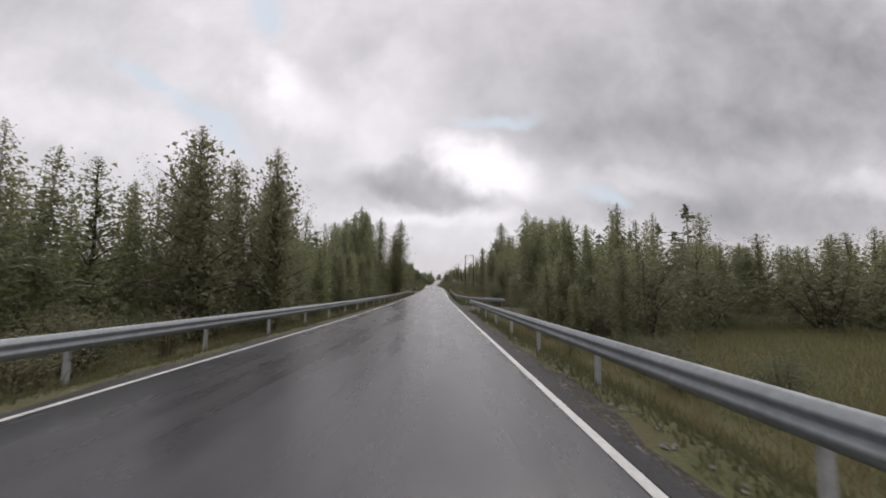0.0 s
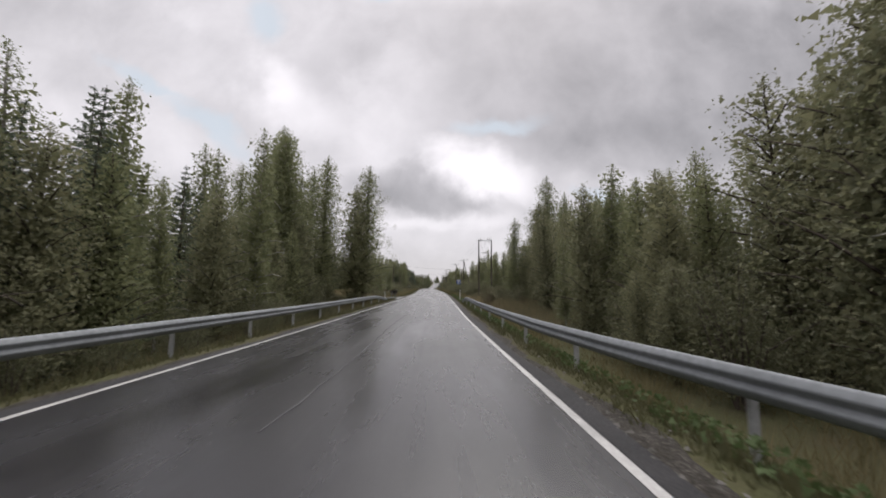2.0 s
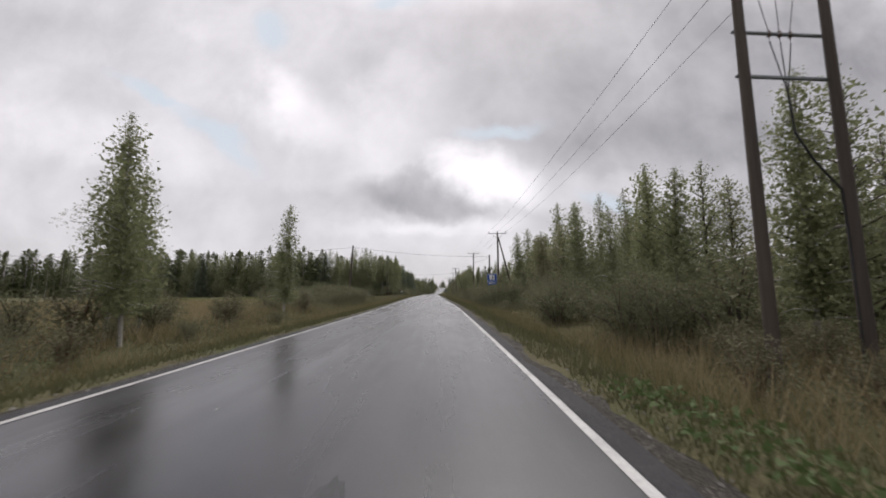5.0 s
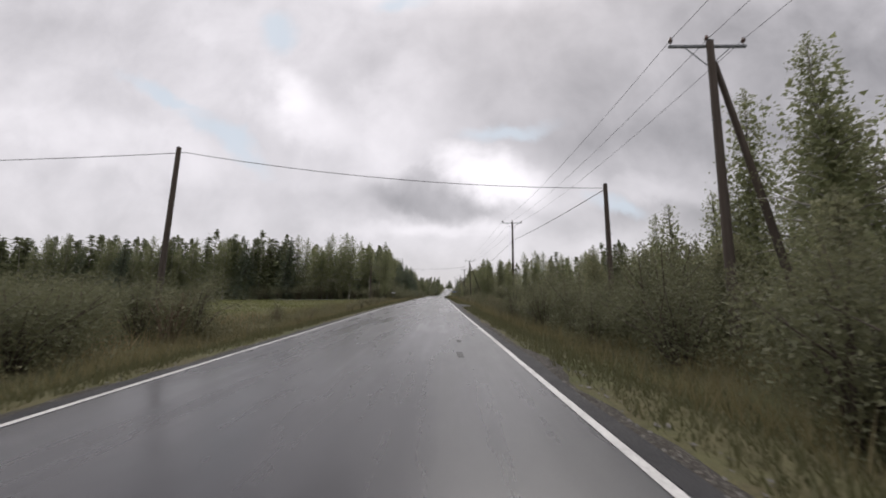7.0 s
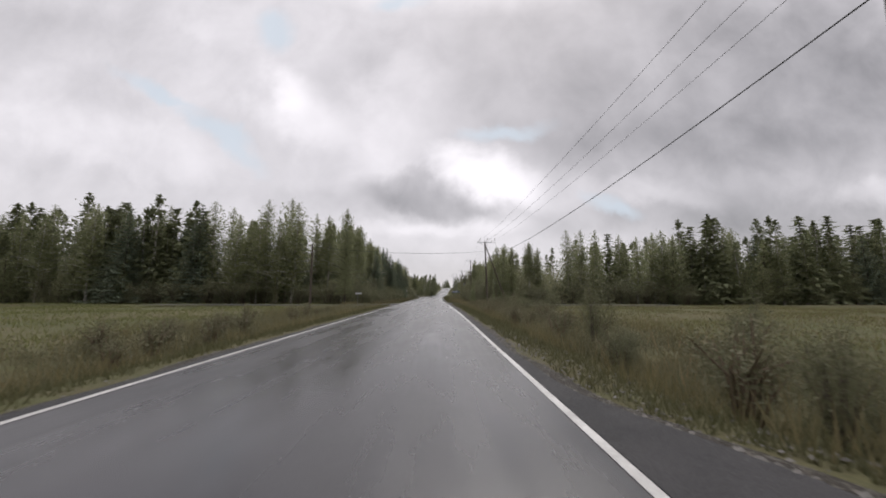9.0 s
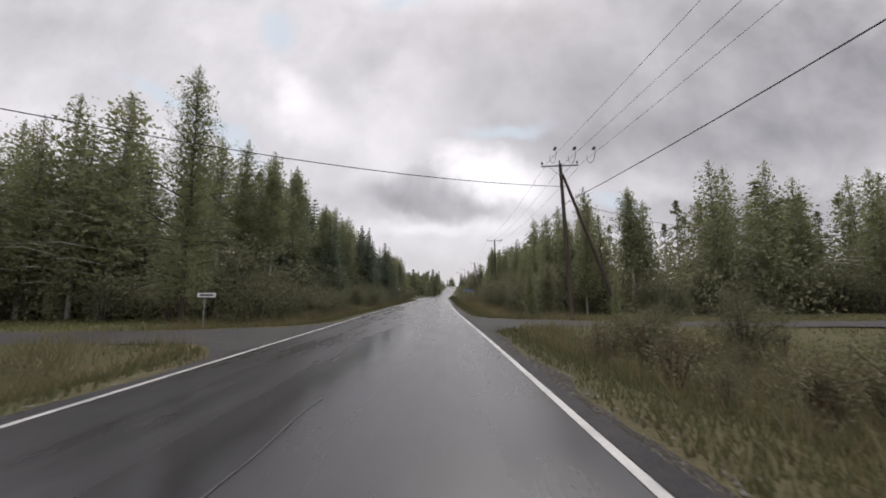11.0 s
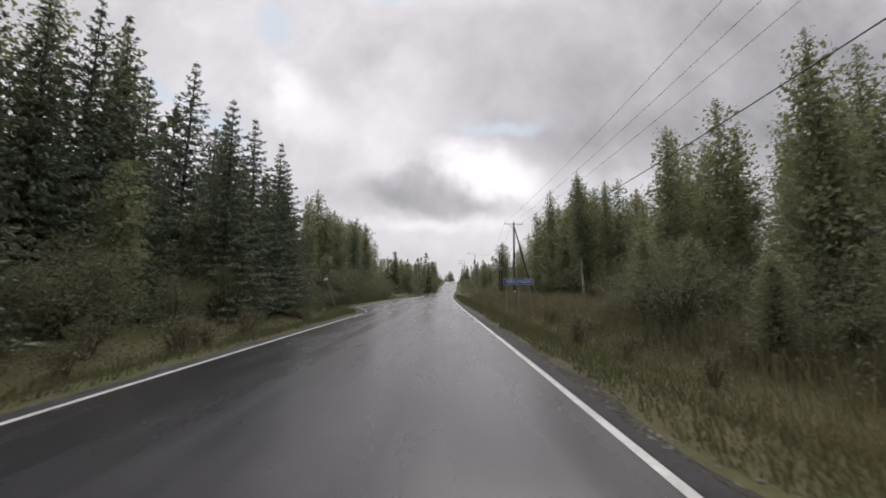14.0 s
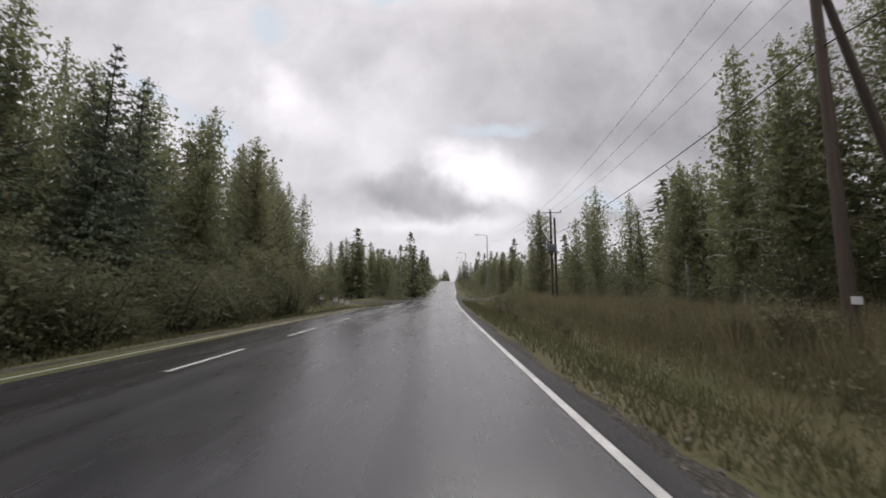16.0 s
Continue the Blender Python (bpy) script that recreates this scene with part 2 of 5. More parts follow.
PAINT_LINE = two_tone("worn_line_paint", (0.40, 0.395, 0.38), (0.27, 0.265, 0.255), 1.5, 0.55, 0, 20, 0.2)
STEEL = two_tone("galvanised_steel", (0.235, 0.25, 0.26), (0.175, 0.188, 0.197), 0.9, 0.6, 0.2, 12, 0.05)
POST_STEEL = two_tone("pale_galvanised_steel", (0.36, 0.365, 0.36), (0.27, 0.275, 0.275), 0.9, 0.65, 0.1, 12, 0.05)
WOOD_POLE = two_tone("tarred_pole_wood", (0.085, 0.065, 0.05), (0.05, 0.042, 0.036), 1.2, 0.85, 0, 14, 0.5, (1, 1, 0.06))
GREY_WOOD = two_tone("weathered_grey_wood", (0.20, 0.19, 0.175), (0.12, 0.112, 0.10), 2.0, 0.85, 0, 22, 0.4, (1, 1, 0.15))
# felt of roofs and caps, and the shade painted in letter box fronts
DARK_FELT_AND_SHADE = two_tone("dark_felt_and_opening_shade", (0.045, 0.04, 0.038), (0.03, 0.028, 0.028), 3.0, 0.85, 0, 30, 0.3)
PALE_ROOF = two_tone("pale_tin_roof", (0.42, 0.41, 0.38), (0.3, 0.29, 0.27), 3.0, 0.6, 0.2, 30, 0.2)
TURQUOISE = two_tone("faded_turquoise_paint", (0.10, 0.24, 0.22), (0.07, 0.15, 0.14), 3.0, 0.7, 0, 24, 0.2)
WHITE_PLASTIC = two_tone("white_plastic", (0.75, 0.75, 0.72), (0.6, 0.6, 0.57), 3.0, 0.45, 0, 20, 0.05)
BLACK_BAND = two_tone("black_band", (0.02, 0.02, 0.022), (0.03, 0.03, 0.03), 4.0, 0.5, 0, 25, 0.05)
GLASS_BROWN = two_tone("brown_porcelain", (0.10, 0.055, 0.035), (0.07, 0.04, 0.03), 5.0, 0.25, 0, 30, 0.02)
SIGN_BLUE = two_tone("sign_blue", (0.018, 0.075, 0.30), (0.015, 0.06, 0.24), 2.0, 0.4, 0, 18, 0.03)
SIGN_WHITE = two_tone("sign_white", (0.72, 0.73, 0.74), (0.62, 0.63, 0.64), 2.0, 0.4, 0, 18, 0.03)
CABLE = two_tone("black_cable", (0.018, 0.018, 0.018), (0.025, 0.025, 0.025), 3.0, 0.6, 0, 20, 0.05)
CONDUCTOR = two_tone("dull_wire", (0.12, 0.12, 0.125), (0.09, 0.09, 0.09), 3.0, 0.5, 0.5, 20, 0.05)
BIRCH_BARK = two_tone("birch_bark", (0.48, 0.46, 0.42), (0.14, 0.125, 0.11), 2.2, 0.85, 0, 12, 0.4, (1, 1, 0.5))
DARK_BARK = two_tone("dark_bark", (0.09, 0.07, 0.055), (0.05, 0.042, 0.035), 3.0, 0.9, 0, 18, 0.6, (1, 1, 0.3))
BIRCH_LEAF = make_leaf("birch_leaves", (0.116, 0.139, 0.072), (0.240, 0.245, 0.133), 0.5, 0.45)
ALDER_LEAF = make_leaf("alder_leaves", (0.125, 0.141, 0.085), (0.247, 0.237, 0.140), 0.5, 0.45)
WILLOW_LEAF = make_leaf("willow_leaves", (0.079, 0.087, 0.049), (0.146, 0.143, 0.085), 0.5, 0.45)
NEEDLE = make_leaf("spruce_needles", (0.070, 0.095, 0.068), (0.129, 0.150, 0.101), 0.6, 0.2)
GRASS = make_leaf("verge_grass", (0.051, 0.059, 0.027), (0.103, 0.096, 0.050), 0.6, 0.4)
MEADOW = make_leaf("meadow_grass", (0.085, 0.084, 0.040), (0.166, 0.138, 0.075), 0.6, 0.4)
FIELD = make_leaf("field_grass", (0.088, 0.105, 0.038), (0.165, 0.165, 0.07), 0.6, 0.4)
DRY_GRASS = make_leaf("dry_seed_grass", (0.145, 0.123, 0.064), (0.255, 0.200, 0.123), 0.7, 0.4)
WEED = make_leaf("weed_leaves", (0.075, 0.084, 0.048), (0.150, 0.137, 0.083), 0.6, 0.35)
DEAD_STEM = two_tone("dead_stems", (0.16, 0.12, 0.08), (0.10, 0.075, 0.05), 4.0, 0.9, 0, 20, 0.2)


# ---- shape helpers ----
def smooth(x):
    x = np.clip(x, 0, 1)
    return x * x * (3 - 2 * x)


def along(table, s):
    """A smooth curve through a table of values that lie 20 m apart, from -20 m on."""
    t = np.asarray(table)
    u = np.clip((np.asarray(s, float) + 20) / 20, 0, len(t) - 1.0001)
    i = u.astype(int)
    f = u - i
    p = [t[np.clip(i + k, 0, len(t) - 1)] for k in (-1, 0, 1, 2)]
    a, b = (p[2] - p[0]) / 2, (p[3] - p[1]) / 2
    return (2 * f**3 - 3 * f**2 + 1) * p[1] + (f**3 - 2 * f**2 + f) * a + (3 * f**2 - 2 * f**3) * p[2] + (f**3 - f**2) * b


HALF = 3.16  # from the road's middle to its edge lines


def middle(s):
    return along(EDGE_X, s) - HALF


def road_z(s):
    return along(ROAD_Z, s)


# side roads: side (-1 left, 1 right), place along the road, half width, how far they go
SIDE_ROADS = ((1, 35.4, 1.7, 9.0), (-1, 101.2, 2.1, 40.0), (-1, 245.5, 2.3, 34.0), (1, 251.4, 1.9, 34.0), (-1, 391.0, 4.0, 14.0), (1, 398.0, 3.5, 12.0))
BAY = (319.0, 330.0, 372.0, 384.0, 2.7)  # widened asphalt on the left: taper, full width, taper


def bay(s):
    return BAY[4] * smooth((s - BAY[0]) / (BAY[1] - BAY[0])) * smooth((BAY[3] - s) / (BAY[3] - BAY[2]))


def layby(s):
    return 1.2 * smooth((s - 185) / 5) * smooth((197 - s) / 4.5)


def ground_z(x, y):
    """Height of the ground: verge, ditch and land beyond it, level with the road where side roads join."""
    x, y = np.asarray(x, float), np.asarray(y, float)
    u = x - middle(y)
    a = np.abs(u) - HALF - np.where(u < 0, bay(y), layby(y))
    bank = 1 - smooth((y - 70) / 25)
    low = -0.75 - 0.75 * bank
    flat = -0.45 - 0.95 * bank
    flat = flat + 0.35 * smooth((y - 280) / 20)
    h = np.where(a < 0.7, -0.05 - 0.03 * np.clip(a, 0, 1),
                 np.where(a < 4.2, -0.07 + (low + 0.07) * smooth((a - 0.7) / 3.5), low + (flat - low) * smooth((a - 4.2) / 3.0)))
    h = h + 0.16 * np.sin(x * 0.31 + 1.7 * np.sin(y * 0.13)) * np.sin(y * 0.23 + 0.7) * smooth((a - 1.5) / 5)
    for side, s, half, far in SIDE_ROADS:
        near = (1 - smooth((np.abs(y - s) - half - 0.3 - 5 * np.exp(-np.maximum(a, 0) / 2.0)) / 2.5)) * (u * side > 0)
        h = h * (1 - near) + (-0.09 - 0.012 * np.maximum(a, 0)) * near
    return road_z(y) + h


def mesh_np(name, verts, faces, mat, smooth_faces=False):
    verts, faces = np.asarray(verts, np.float32).reshape(-1, 3), np.asarray(faces, np.int32)
    n, k = faces.shape
    me = bpy.data.meshes.new(name)
    me.vertices.add(len(verts))
    me.vertices.foreach_set("co", verts.ravel())
    me.loops.add(n * k)
    me.loops.foreach_set("vertex_index", faces.ravel())
    me.polygons.add(n)
    me.polygons.foreach_set("loop_start", np.arange(0, n * k, k, dtype=np.int32))
    if smooth_faces:
        me.polygons.foreach_set("use_smooth", np.ones(n, bool))
    me.materials.append(mat)
    me.update(calc_edges=True)
    return me


def grid_mesh(name, points, mat):
    """A sheet from rows of points, an array of shape (rows, columns, 3)."""
    r, c = points.shape[:2]
    i = np.arange(r * c).reshape(r, c)
    faces = np.stack([i[:-1, :-1], i[:-1, 1:], i[1:, 1:], i[1:, :-1]], -1).reshape(-1, 4)
    return mesh_np(name, points, faces, mat, True)


def part(name, bm, mat, parent=None, label=""):
    """Links a bmesh as one mesh object under a thing or a part."""
    me = bpy.data.meshes.new(name)
    bm.to_mesh(me)
    bm.free()
    me.materials.append(mat)
    ob = new(name, me)
    ob.parent = parent
    return tagged(ob, label)


def piece(name, me, parent=None, label=""):
    ob = new(name, me)
    ob.parent = parent
    return tagged(ob, label)


def thing(name, label, category, group="", place=(0, 0, 0), turn=0.0):
    ob = new(name)
    ob.matrix_basis = pose(*place, 0, 0, turn)
    return tagged(ob, label, category, group)


def box(bm, at, size, bevel=0.0, m=None):
    made = bmesh.ops.create_cube(bm, size=1)["verts"]
    bmesh.ops.scale(bm, vec=size, verts=made)
    bmesh.ops.translate(bm, vec=at, verts=made)
    if m:
        bmesh.ops.transform(bm, matrix=m, verts=made)
    if bevel:
        edges = {e for v in made for e in v.link_edges}
        bmesh.ops.bevel(bm, geom=list(edges), offset=bevel, segments=2, affect="EDGES", clamp_overlap=True)


def rod(bm, a, b, r0, r1=None, sides=8):
    a, b = Vector(a), Vector(b)
    made = bmesh.ops.create_cone(bm, cap_ends=True, segments=sides, radius1=r0, radius2=r0 if r1 is None else r1, depth=(b - a).length)["verts"]
    bmesh.ops.transform(bm, matrix=Matrix.Translation((a + b) / 2) @ (b - a).to_track_quat("Z", "Y").to_matrix().to_4x4(), verts=made)


def boxed(name, mat, parent, at, size, bevel=0.01, label=""):
    bm = bmesh.new()
    box(bm, at, size, bevel)
    return part(name, bm, mat, parent, label)


def rodded(name, mat, parent, a, b, r0, r1=None, sides=8, label=""):
    bm = bmesh.new()
    rod(bm, a, b, r0, r1, sides)
    return part(name, bm, mat, parent, label)


def tube_arrays(points, radii, sides=5):
    """Vertices and faces of a tube along points."""
    points, radii = np.asarray(points, float), np.asarray(radii, float)
    d = np.gradient(points, axis=0)
    d /= np.linalg.norm(d, axis=1)[:, None] + 1e-9
    ref = np.where(np.abs(d[:, 2:]) > 0.9, [[1.0, 0, 0]], [[0, 0, 1.0]])
    a = np.cross(d, ref)
    a /= np.linalg.norm(a, axis=1)[:, None] + 1e-9
    b = np.cross(d, a)
    th = np.arange(sides) * 2 * np.pi / sides
    v = points[:, None] + radii[:, None, None] * (np.cos(th)[None, :, None] * a[:, None] + np.sin(th)[None, :, None] * b[:, None])
    n = len(points)
    i = np.arange(n * sides).reshape(n, sides)
    j = np.roll(i, -1, axis=1)
    return v.reshape(-1, 3), np.stack([i[:-1], j[:-1], j[1:], i[1:]], -1).reshape(-1, 4)


def joined(lists):
    """One vertex and face array from several."""
    vs, fs, n = [], [], 0
    for v, f in lists:
        vs.append(v)
        fs.append(f + n)
        n += len(v)
    return np.concatenate(vs), np.concatenate(fs)


# ---- ground and road ----
steps = [0, 3.2, 3.6, 3.9, 4.2, 4.7, 5.3, 6.0, 6.8, 7.6, 8.6, 10, 12, 15, 20, 27, 36, 50, 75, 120, 200, 350, 700, 1500, 3000]
across = np.array([-a for a in steps[:0:-1]] + steps)
lengths = np.concatenate([[-3000, -800, -250, -100], np.arange(-60, 420, 1.5), np.arange(420, 600, 5), [650, 750, 1000, 1600, 3000]])
yy, uu = np.meshgrid(lengths, across, indexing="ij")
xx = middle(yy) + uu
floor_points = np.stack([xx, yy, ground_z(xx, yy)], -1)
tagged(new("ground", grid_mesh("ground", floor_points, GROUND)), "uneven grassy ground with ditches beside the road", "ground", kind="structure")

ss = np.concatenate([np.arange(-60, 420, 1.0), np.arange(420, 621, 5.0)])
lanes = np.linspace(-1, 1, 25)
edge_l = HALF + 0.32 + bay(ss) + 0.06 * np.sin(ss * 0.9) * np.sin(ss * 0.37)
edge_r = HALF + 0.34 + layby(ss) + 0.07 * np.sin(ss * 0.8 + 1) * np.sin(ss * 0.29)
off = np.where(lanes[None] < 0, lanes[None] * edge_l[:, None], lanes[None] * edge_r[:, None])
camber = 0.03 * (1 - np.abs(lanes))[None] - 0.012 * np.clip(np.abs(off) - HALF, 0, 9)
road_points = np.stack([middle(ss)[:, None] + off, np.broadcast_to(ss[:, None], off.shape), road_z(ss)[:, None] + camber - 0.03], -1)
tagged(new("road", grid_mesh("road", road_points, ASPHALT)), "damp grey two-lane asphalt road with tyre tracks", "road", kind="structure")


def surface(u, s):
    """Height of the asphalt."""
    u, s = np.broadcast_arrays(u, s)
    wide = np.where(u < 0, np.interp(s, ss, edge_l), np.interp(s, ss, edge_r))
    return road_z(s) + 0.03 * (1 - np.clip(np.abs(u) / wide, 0, 1)) - 0.012 * np.clip(np.abs(u) - HALF, 0, 9) - 0.03


def strip(name, u, width, s0, s1, lift=0.006, step=1.0, mat=PAINT_LINE):
    s = np.linspace(s0, s1, max(2, int((s1 - s0) / step) + 1))
    us = np.array([u - width / 2, u + width / 2])
    pts = np.stack([middle(s)[:, None] + us[None], np.broadcast_to(s[:, None], (len(s), 2)), surface(us[None], s[:, None]) + lift], -1)
    return grid_mesh(name, pts, mat)


def line(name, label, u, s0, s1):
    tagged(new(name, strip(name, u, 0.11, s0, s1)), label, "road marking", "edge lines", kind="structure")


line("edge_line_right", "worn white edge line on the asphalt", HALF, -60, 393)
line("edge_line_right_2", "worn white edge line past the junction", HALF, 403, 600)
line("edge_line_left", "worn white edge line on the asphalt", -HALF, -60, 318.5)
line("edge_line_left_2", "worn white edge line past the junction", -HALF, 398, 600)
for k in range(11):
    s = 322.1 + 5.75 * k
    tagged(new("lane_dash", strip("lane_dash", -HALF, 0.12, s, s + 2.85)), "white dash across the mouth of the bay", "road marking", "lane dashes", kind="structure")

s = np.linspace(319.5, 384, 90)
us = -(HALF + 0.9 * bay(s))[:, None] + np.array([-0.035, 0.035])[None]
pts = np.stack([middle(s)[:, None] + us, np.broadcast_to(s[:, None], us.shape), surface(us, s[:, None]) + 0.006], -1)
tagged(new("edge_line_bay", grid_mesh("edge_line_bay", pts, PAINT_LINE)), "worn white edge line round the bay", "road marking", "edge lines", kind="structure")

for side, edge, name in ((-1, edge_l, "asphalt_margin_left"), (1, edge_r, "asphalt_margin_right")):
    keep = ss < 420
    s = ss[keep]
    inside = np.full(len(s), HALF + 0.075) if side > 0 else np.maximum(HALF + 0.075, edge[keep] - 0.3)
    us = side * (inside[:, None] + np.linspace(0, 1, 6)[None] * (edge[keep] - 0.005 - inside)[:, None])
    pts = np.stack([middle(s)[:, None] + us, np.broadcast_to(s[:, None], us.shape), surface(us, s[:, None]) + 0.004], -1)
    tagged(new(name, grid_mesh(name, pts, MARGIN)), "dark unworn strip of asphalt outside the edge line", "asphalt margin", kind="structure")


def tar_patch(u, s, wide, long, seed, label="dark tar patch mending the asphalt"):
    """An irregular thin patch on the road."""
    r = random.Random(seed)
    n = 22
    ring = []
    for k in range(n):
        a = 2 * math.pi * k / n
        q = 1 / max(abs(math.cos(a)), abs(math.sin(a))) ** 0.6 * r.uniform(0.8, 1.05)
        ring.append((u + wide / 2 * math.cos(a) * q, s + long / 2 * math.sin(a) * q))
    bm = bmesh.new()
    verts = [bm.verts.new((float(middle(b)) + a, b, float(surface(a, b)) + 0.006)) for a, b in ring]
    hub = bm.verts.new((float(middle(s)) + u, s, float(surface(u, s)) + 0.009))
    for k in range(n):
        bm.faces.new((verts[k], verts[(k + 1) % n], hub))
    tagged(part("tar_patch", bm, TAR), label, "road patch", "tar patches on the road", kind="structure")


for k, (u, s, wide, long) in enumerate(((0.9, 108, 0.3, 2.4), (1.9, 102.5, 0.22, 1.6), (2.6, 99.0, 0.2, 1.8), (-0.6, 97.5, 0.1, 1.6),
                                        (1.9, 147, 0.2, 1.4), (2.0, 158, 0.16, 0.9), (2.1, 160.5, 0.12, 0.7), (-1.2, 60, 0.1, 0.7), (0.4, 311, 0.14, 0.14), (-2.0, 329, 0.2, 0.2))):
    tar_patch(u, s, wide, long, k)
for k, (u, s0, s1) in enumerate(((-0.15, 46, 66), (0.0, 220, 236))):
    s = np.arange(s0, s1, 0.5)
    w = 0.012 + 0.012 * np.abs(np.sin(s * 2.1) * np.sin(s * 0.7))
    mid = u + 0.05 * np.sin(s * 0.4) + 0.02 * np.sin(s * 3.1)
    us = np.stack([mid - w, mid + w], 1)
    pts = np.stack([middle(s)[:, None] + us, np.broadcast_to(s[:, None], us.shape), surface(us, s[:, None]) + 0.005], -1)
    tagged(new("tar_seam", grid_mesh("tar_seam", pts, TAR)), "dark tar seam along the middle of the road", "road seam", kind="structure")

for n, (side, s, half, far) in enumerate(SIDE_ROADS):
    a = np.concatenate([np.linspace(0.27, 6, 14), np.linspace(7.5, far, 14)])
    w = half + 4.2 * np.exp(-(a - 0.36) / 1.6)
    v = np.linspace(-1, 1, 13)
    y = s + v[None] * w[:, None] + 0.25 * np.sin(a[:, None] * 1.3 + v[None] * 2)
    x = middle(y) + side * (HALF + a[:, None] + np.where(side < 0, bay(y), layby(y)))
    z = np.maximum(ground_z(x, y) + 0.035, road_z(y) - 0.2) - 0.03 * np.abs(v[None]) ** 6
    mat, text = (GRAVEL, "grey gravel side road joining the main road") if n in (0, 4, 5) else (ASPHALT, "damp pale side road past the letter boxes") if n == 1 else (SIDE_ASPHALT, "worn dark asphalt side road joining the main road")
    tagged(new(f"side_road_{n + 1}", grid_mesh("side_road", np.stack([x, y, z], -1), mat)), text, "side road", kind="structure")

rng = np.random.default_rng(4)
for side, name in ((-1, "shoulder_left"), (1, "shoulder_right")):
    s = np.arange(-60, 420, 0.5)
    wob = 0.16 * np.sin(s * 1.1 + side) * np.sin(s * 0.31) + rng.normal(0, 0.05, len(s))
    inner = (edge_l if side < 0 else edge_r)
    inner = np.interp(s, ss, inner) - 0.12
    outer = inner + np.where(side > 0, 0.44, 0.36) + wob
    us = inner[:, None] + np.linspace(0, 1, 5)[None] * (outer - inner)[:, None]
    x = middle(s)[:, None] + side * us
    y = np.broadcast_to(s[:, None], x.shape)
    z = ground_z(x, y) + np.array([0.0, 0.022, 0.026, 0.018, -0.03])[None] + rng.normal(0, 0.006, x.shape)
    tagged(new(name, grid_mesh(name, np.stack([x, y, z], -1), GRAVEL)), "narrow gravel shoulder with small stones", "road shoulder", kind="structure")


def stones(name, label, side, s0, s1, per_metre, reach, seed):
    """Loose stones along the edge of the asphalt."""
    r = np.random.default_rng(seed)
    n = int((s1 - s0) * per_metre)
    s = r.uniform(s0, s1, n)
    u = np.interp(s, ss, edge_l if side < 0 else edge_r) - 0.03 + reach * r.uniform(0, 1, n) ** 1.6
    for way, at_s, half, far in SIDE_ROADS:
        clear = (way != side) | (np.abs(s - at_s) > half + 4.4)
        s, u = s[clear], u[clear]
    n = len(s)
    x = middle(s) + side * u
    c = np.stack([x, s, ground_z(x, s) + 0.018], 1)
    solid = np.array([(1, 0, 0), (0, 1, 0), (-1, 0, 0), (0, -1, 0), (0.2, 0.1, 0.8)])
    faces = np.array([(0, 1, 4), (1, 2, 4), (2, 3, 4), (3, 0, 4)])
    k = (0.014 + 0.042 * r.uniform(0, 1, n) ** 2.5)[:, None, None] * r.uniform(0.6, 1.35, (n, 5, 1))
    turn = r.uniform(0, 6.28, n)
    ca, sa = np.cos(turn)[:, None], np.sin(turn)[:, None]
    v = np.stack([solid[:, 0] * ca - 0.7 * solid[:, 1] * sa, solid[:, 0] * sa + 0.7 * solid[:, 1] * ca, np.broadcast_to(0.75 * solid[:, 2], (n, 5))], -1) * k + c[:, None]
    f = faces[None] + 5 * np.arange(n)[:, None, None]
    tagged(new(name, mesh_np(name, v.reshape(-1, 3), f.reshape(-1, 3), STONE)), label, "stones", kind="stuff")


stones("loose_stones", "loose grey stones along the asphalt edge", 1, 0, 346, 18, 0.6, 11)
stones("loose_stones", "loose grey stones beside the asphalt apron", 1, 180, 206, 60, 2.0, 12)
stones("loose_stones", "loose grey stones along the asphalt edge", -1, 0, 346, 7, 0.4, 13)
stones("loose_stones", "coarse grey rubble spilling over the verge", 1, 314, 331, 130, 1.25, 14)
stones("loose_stones", "coarse grey rubble beside the side road", 1, 257.5, 266, 90, 0.9, 15)


# ---- guard rails ----
W_BEAM = ((0.0, 0.0), (0.014, 0.025), (0.052, 0.07), (0.058, 0.09), (0.052, 0.11), (0.022, 0.145), (0.022, 0.165), (0.052, 0.2), (0.058, 0.22), (0.052, 0.24), (0.014, 0.285), (0.0, 0.31))


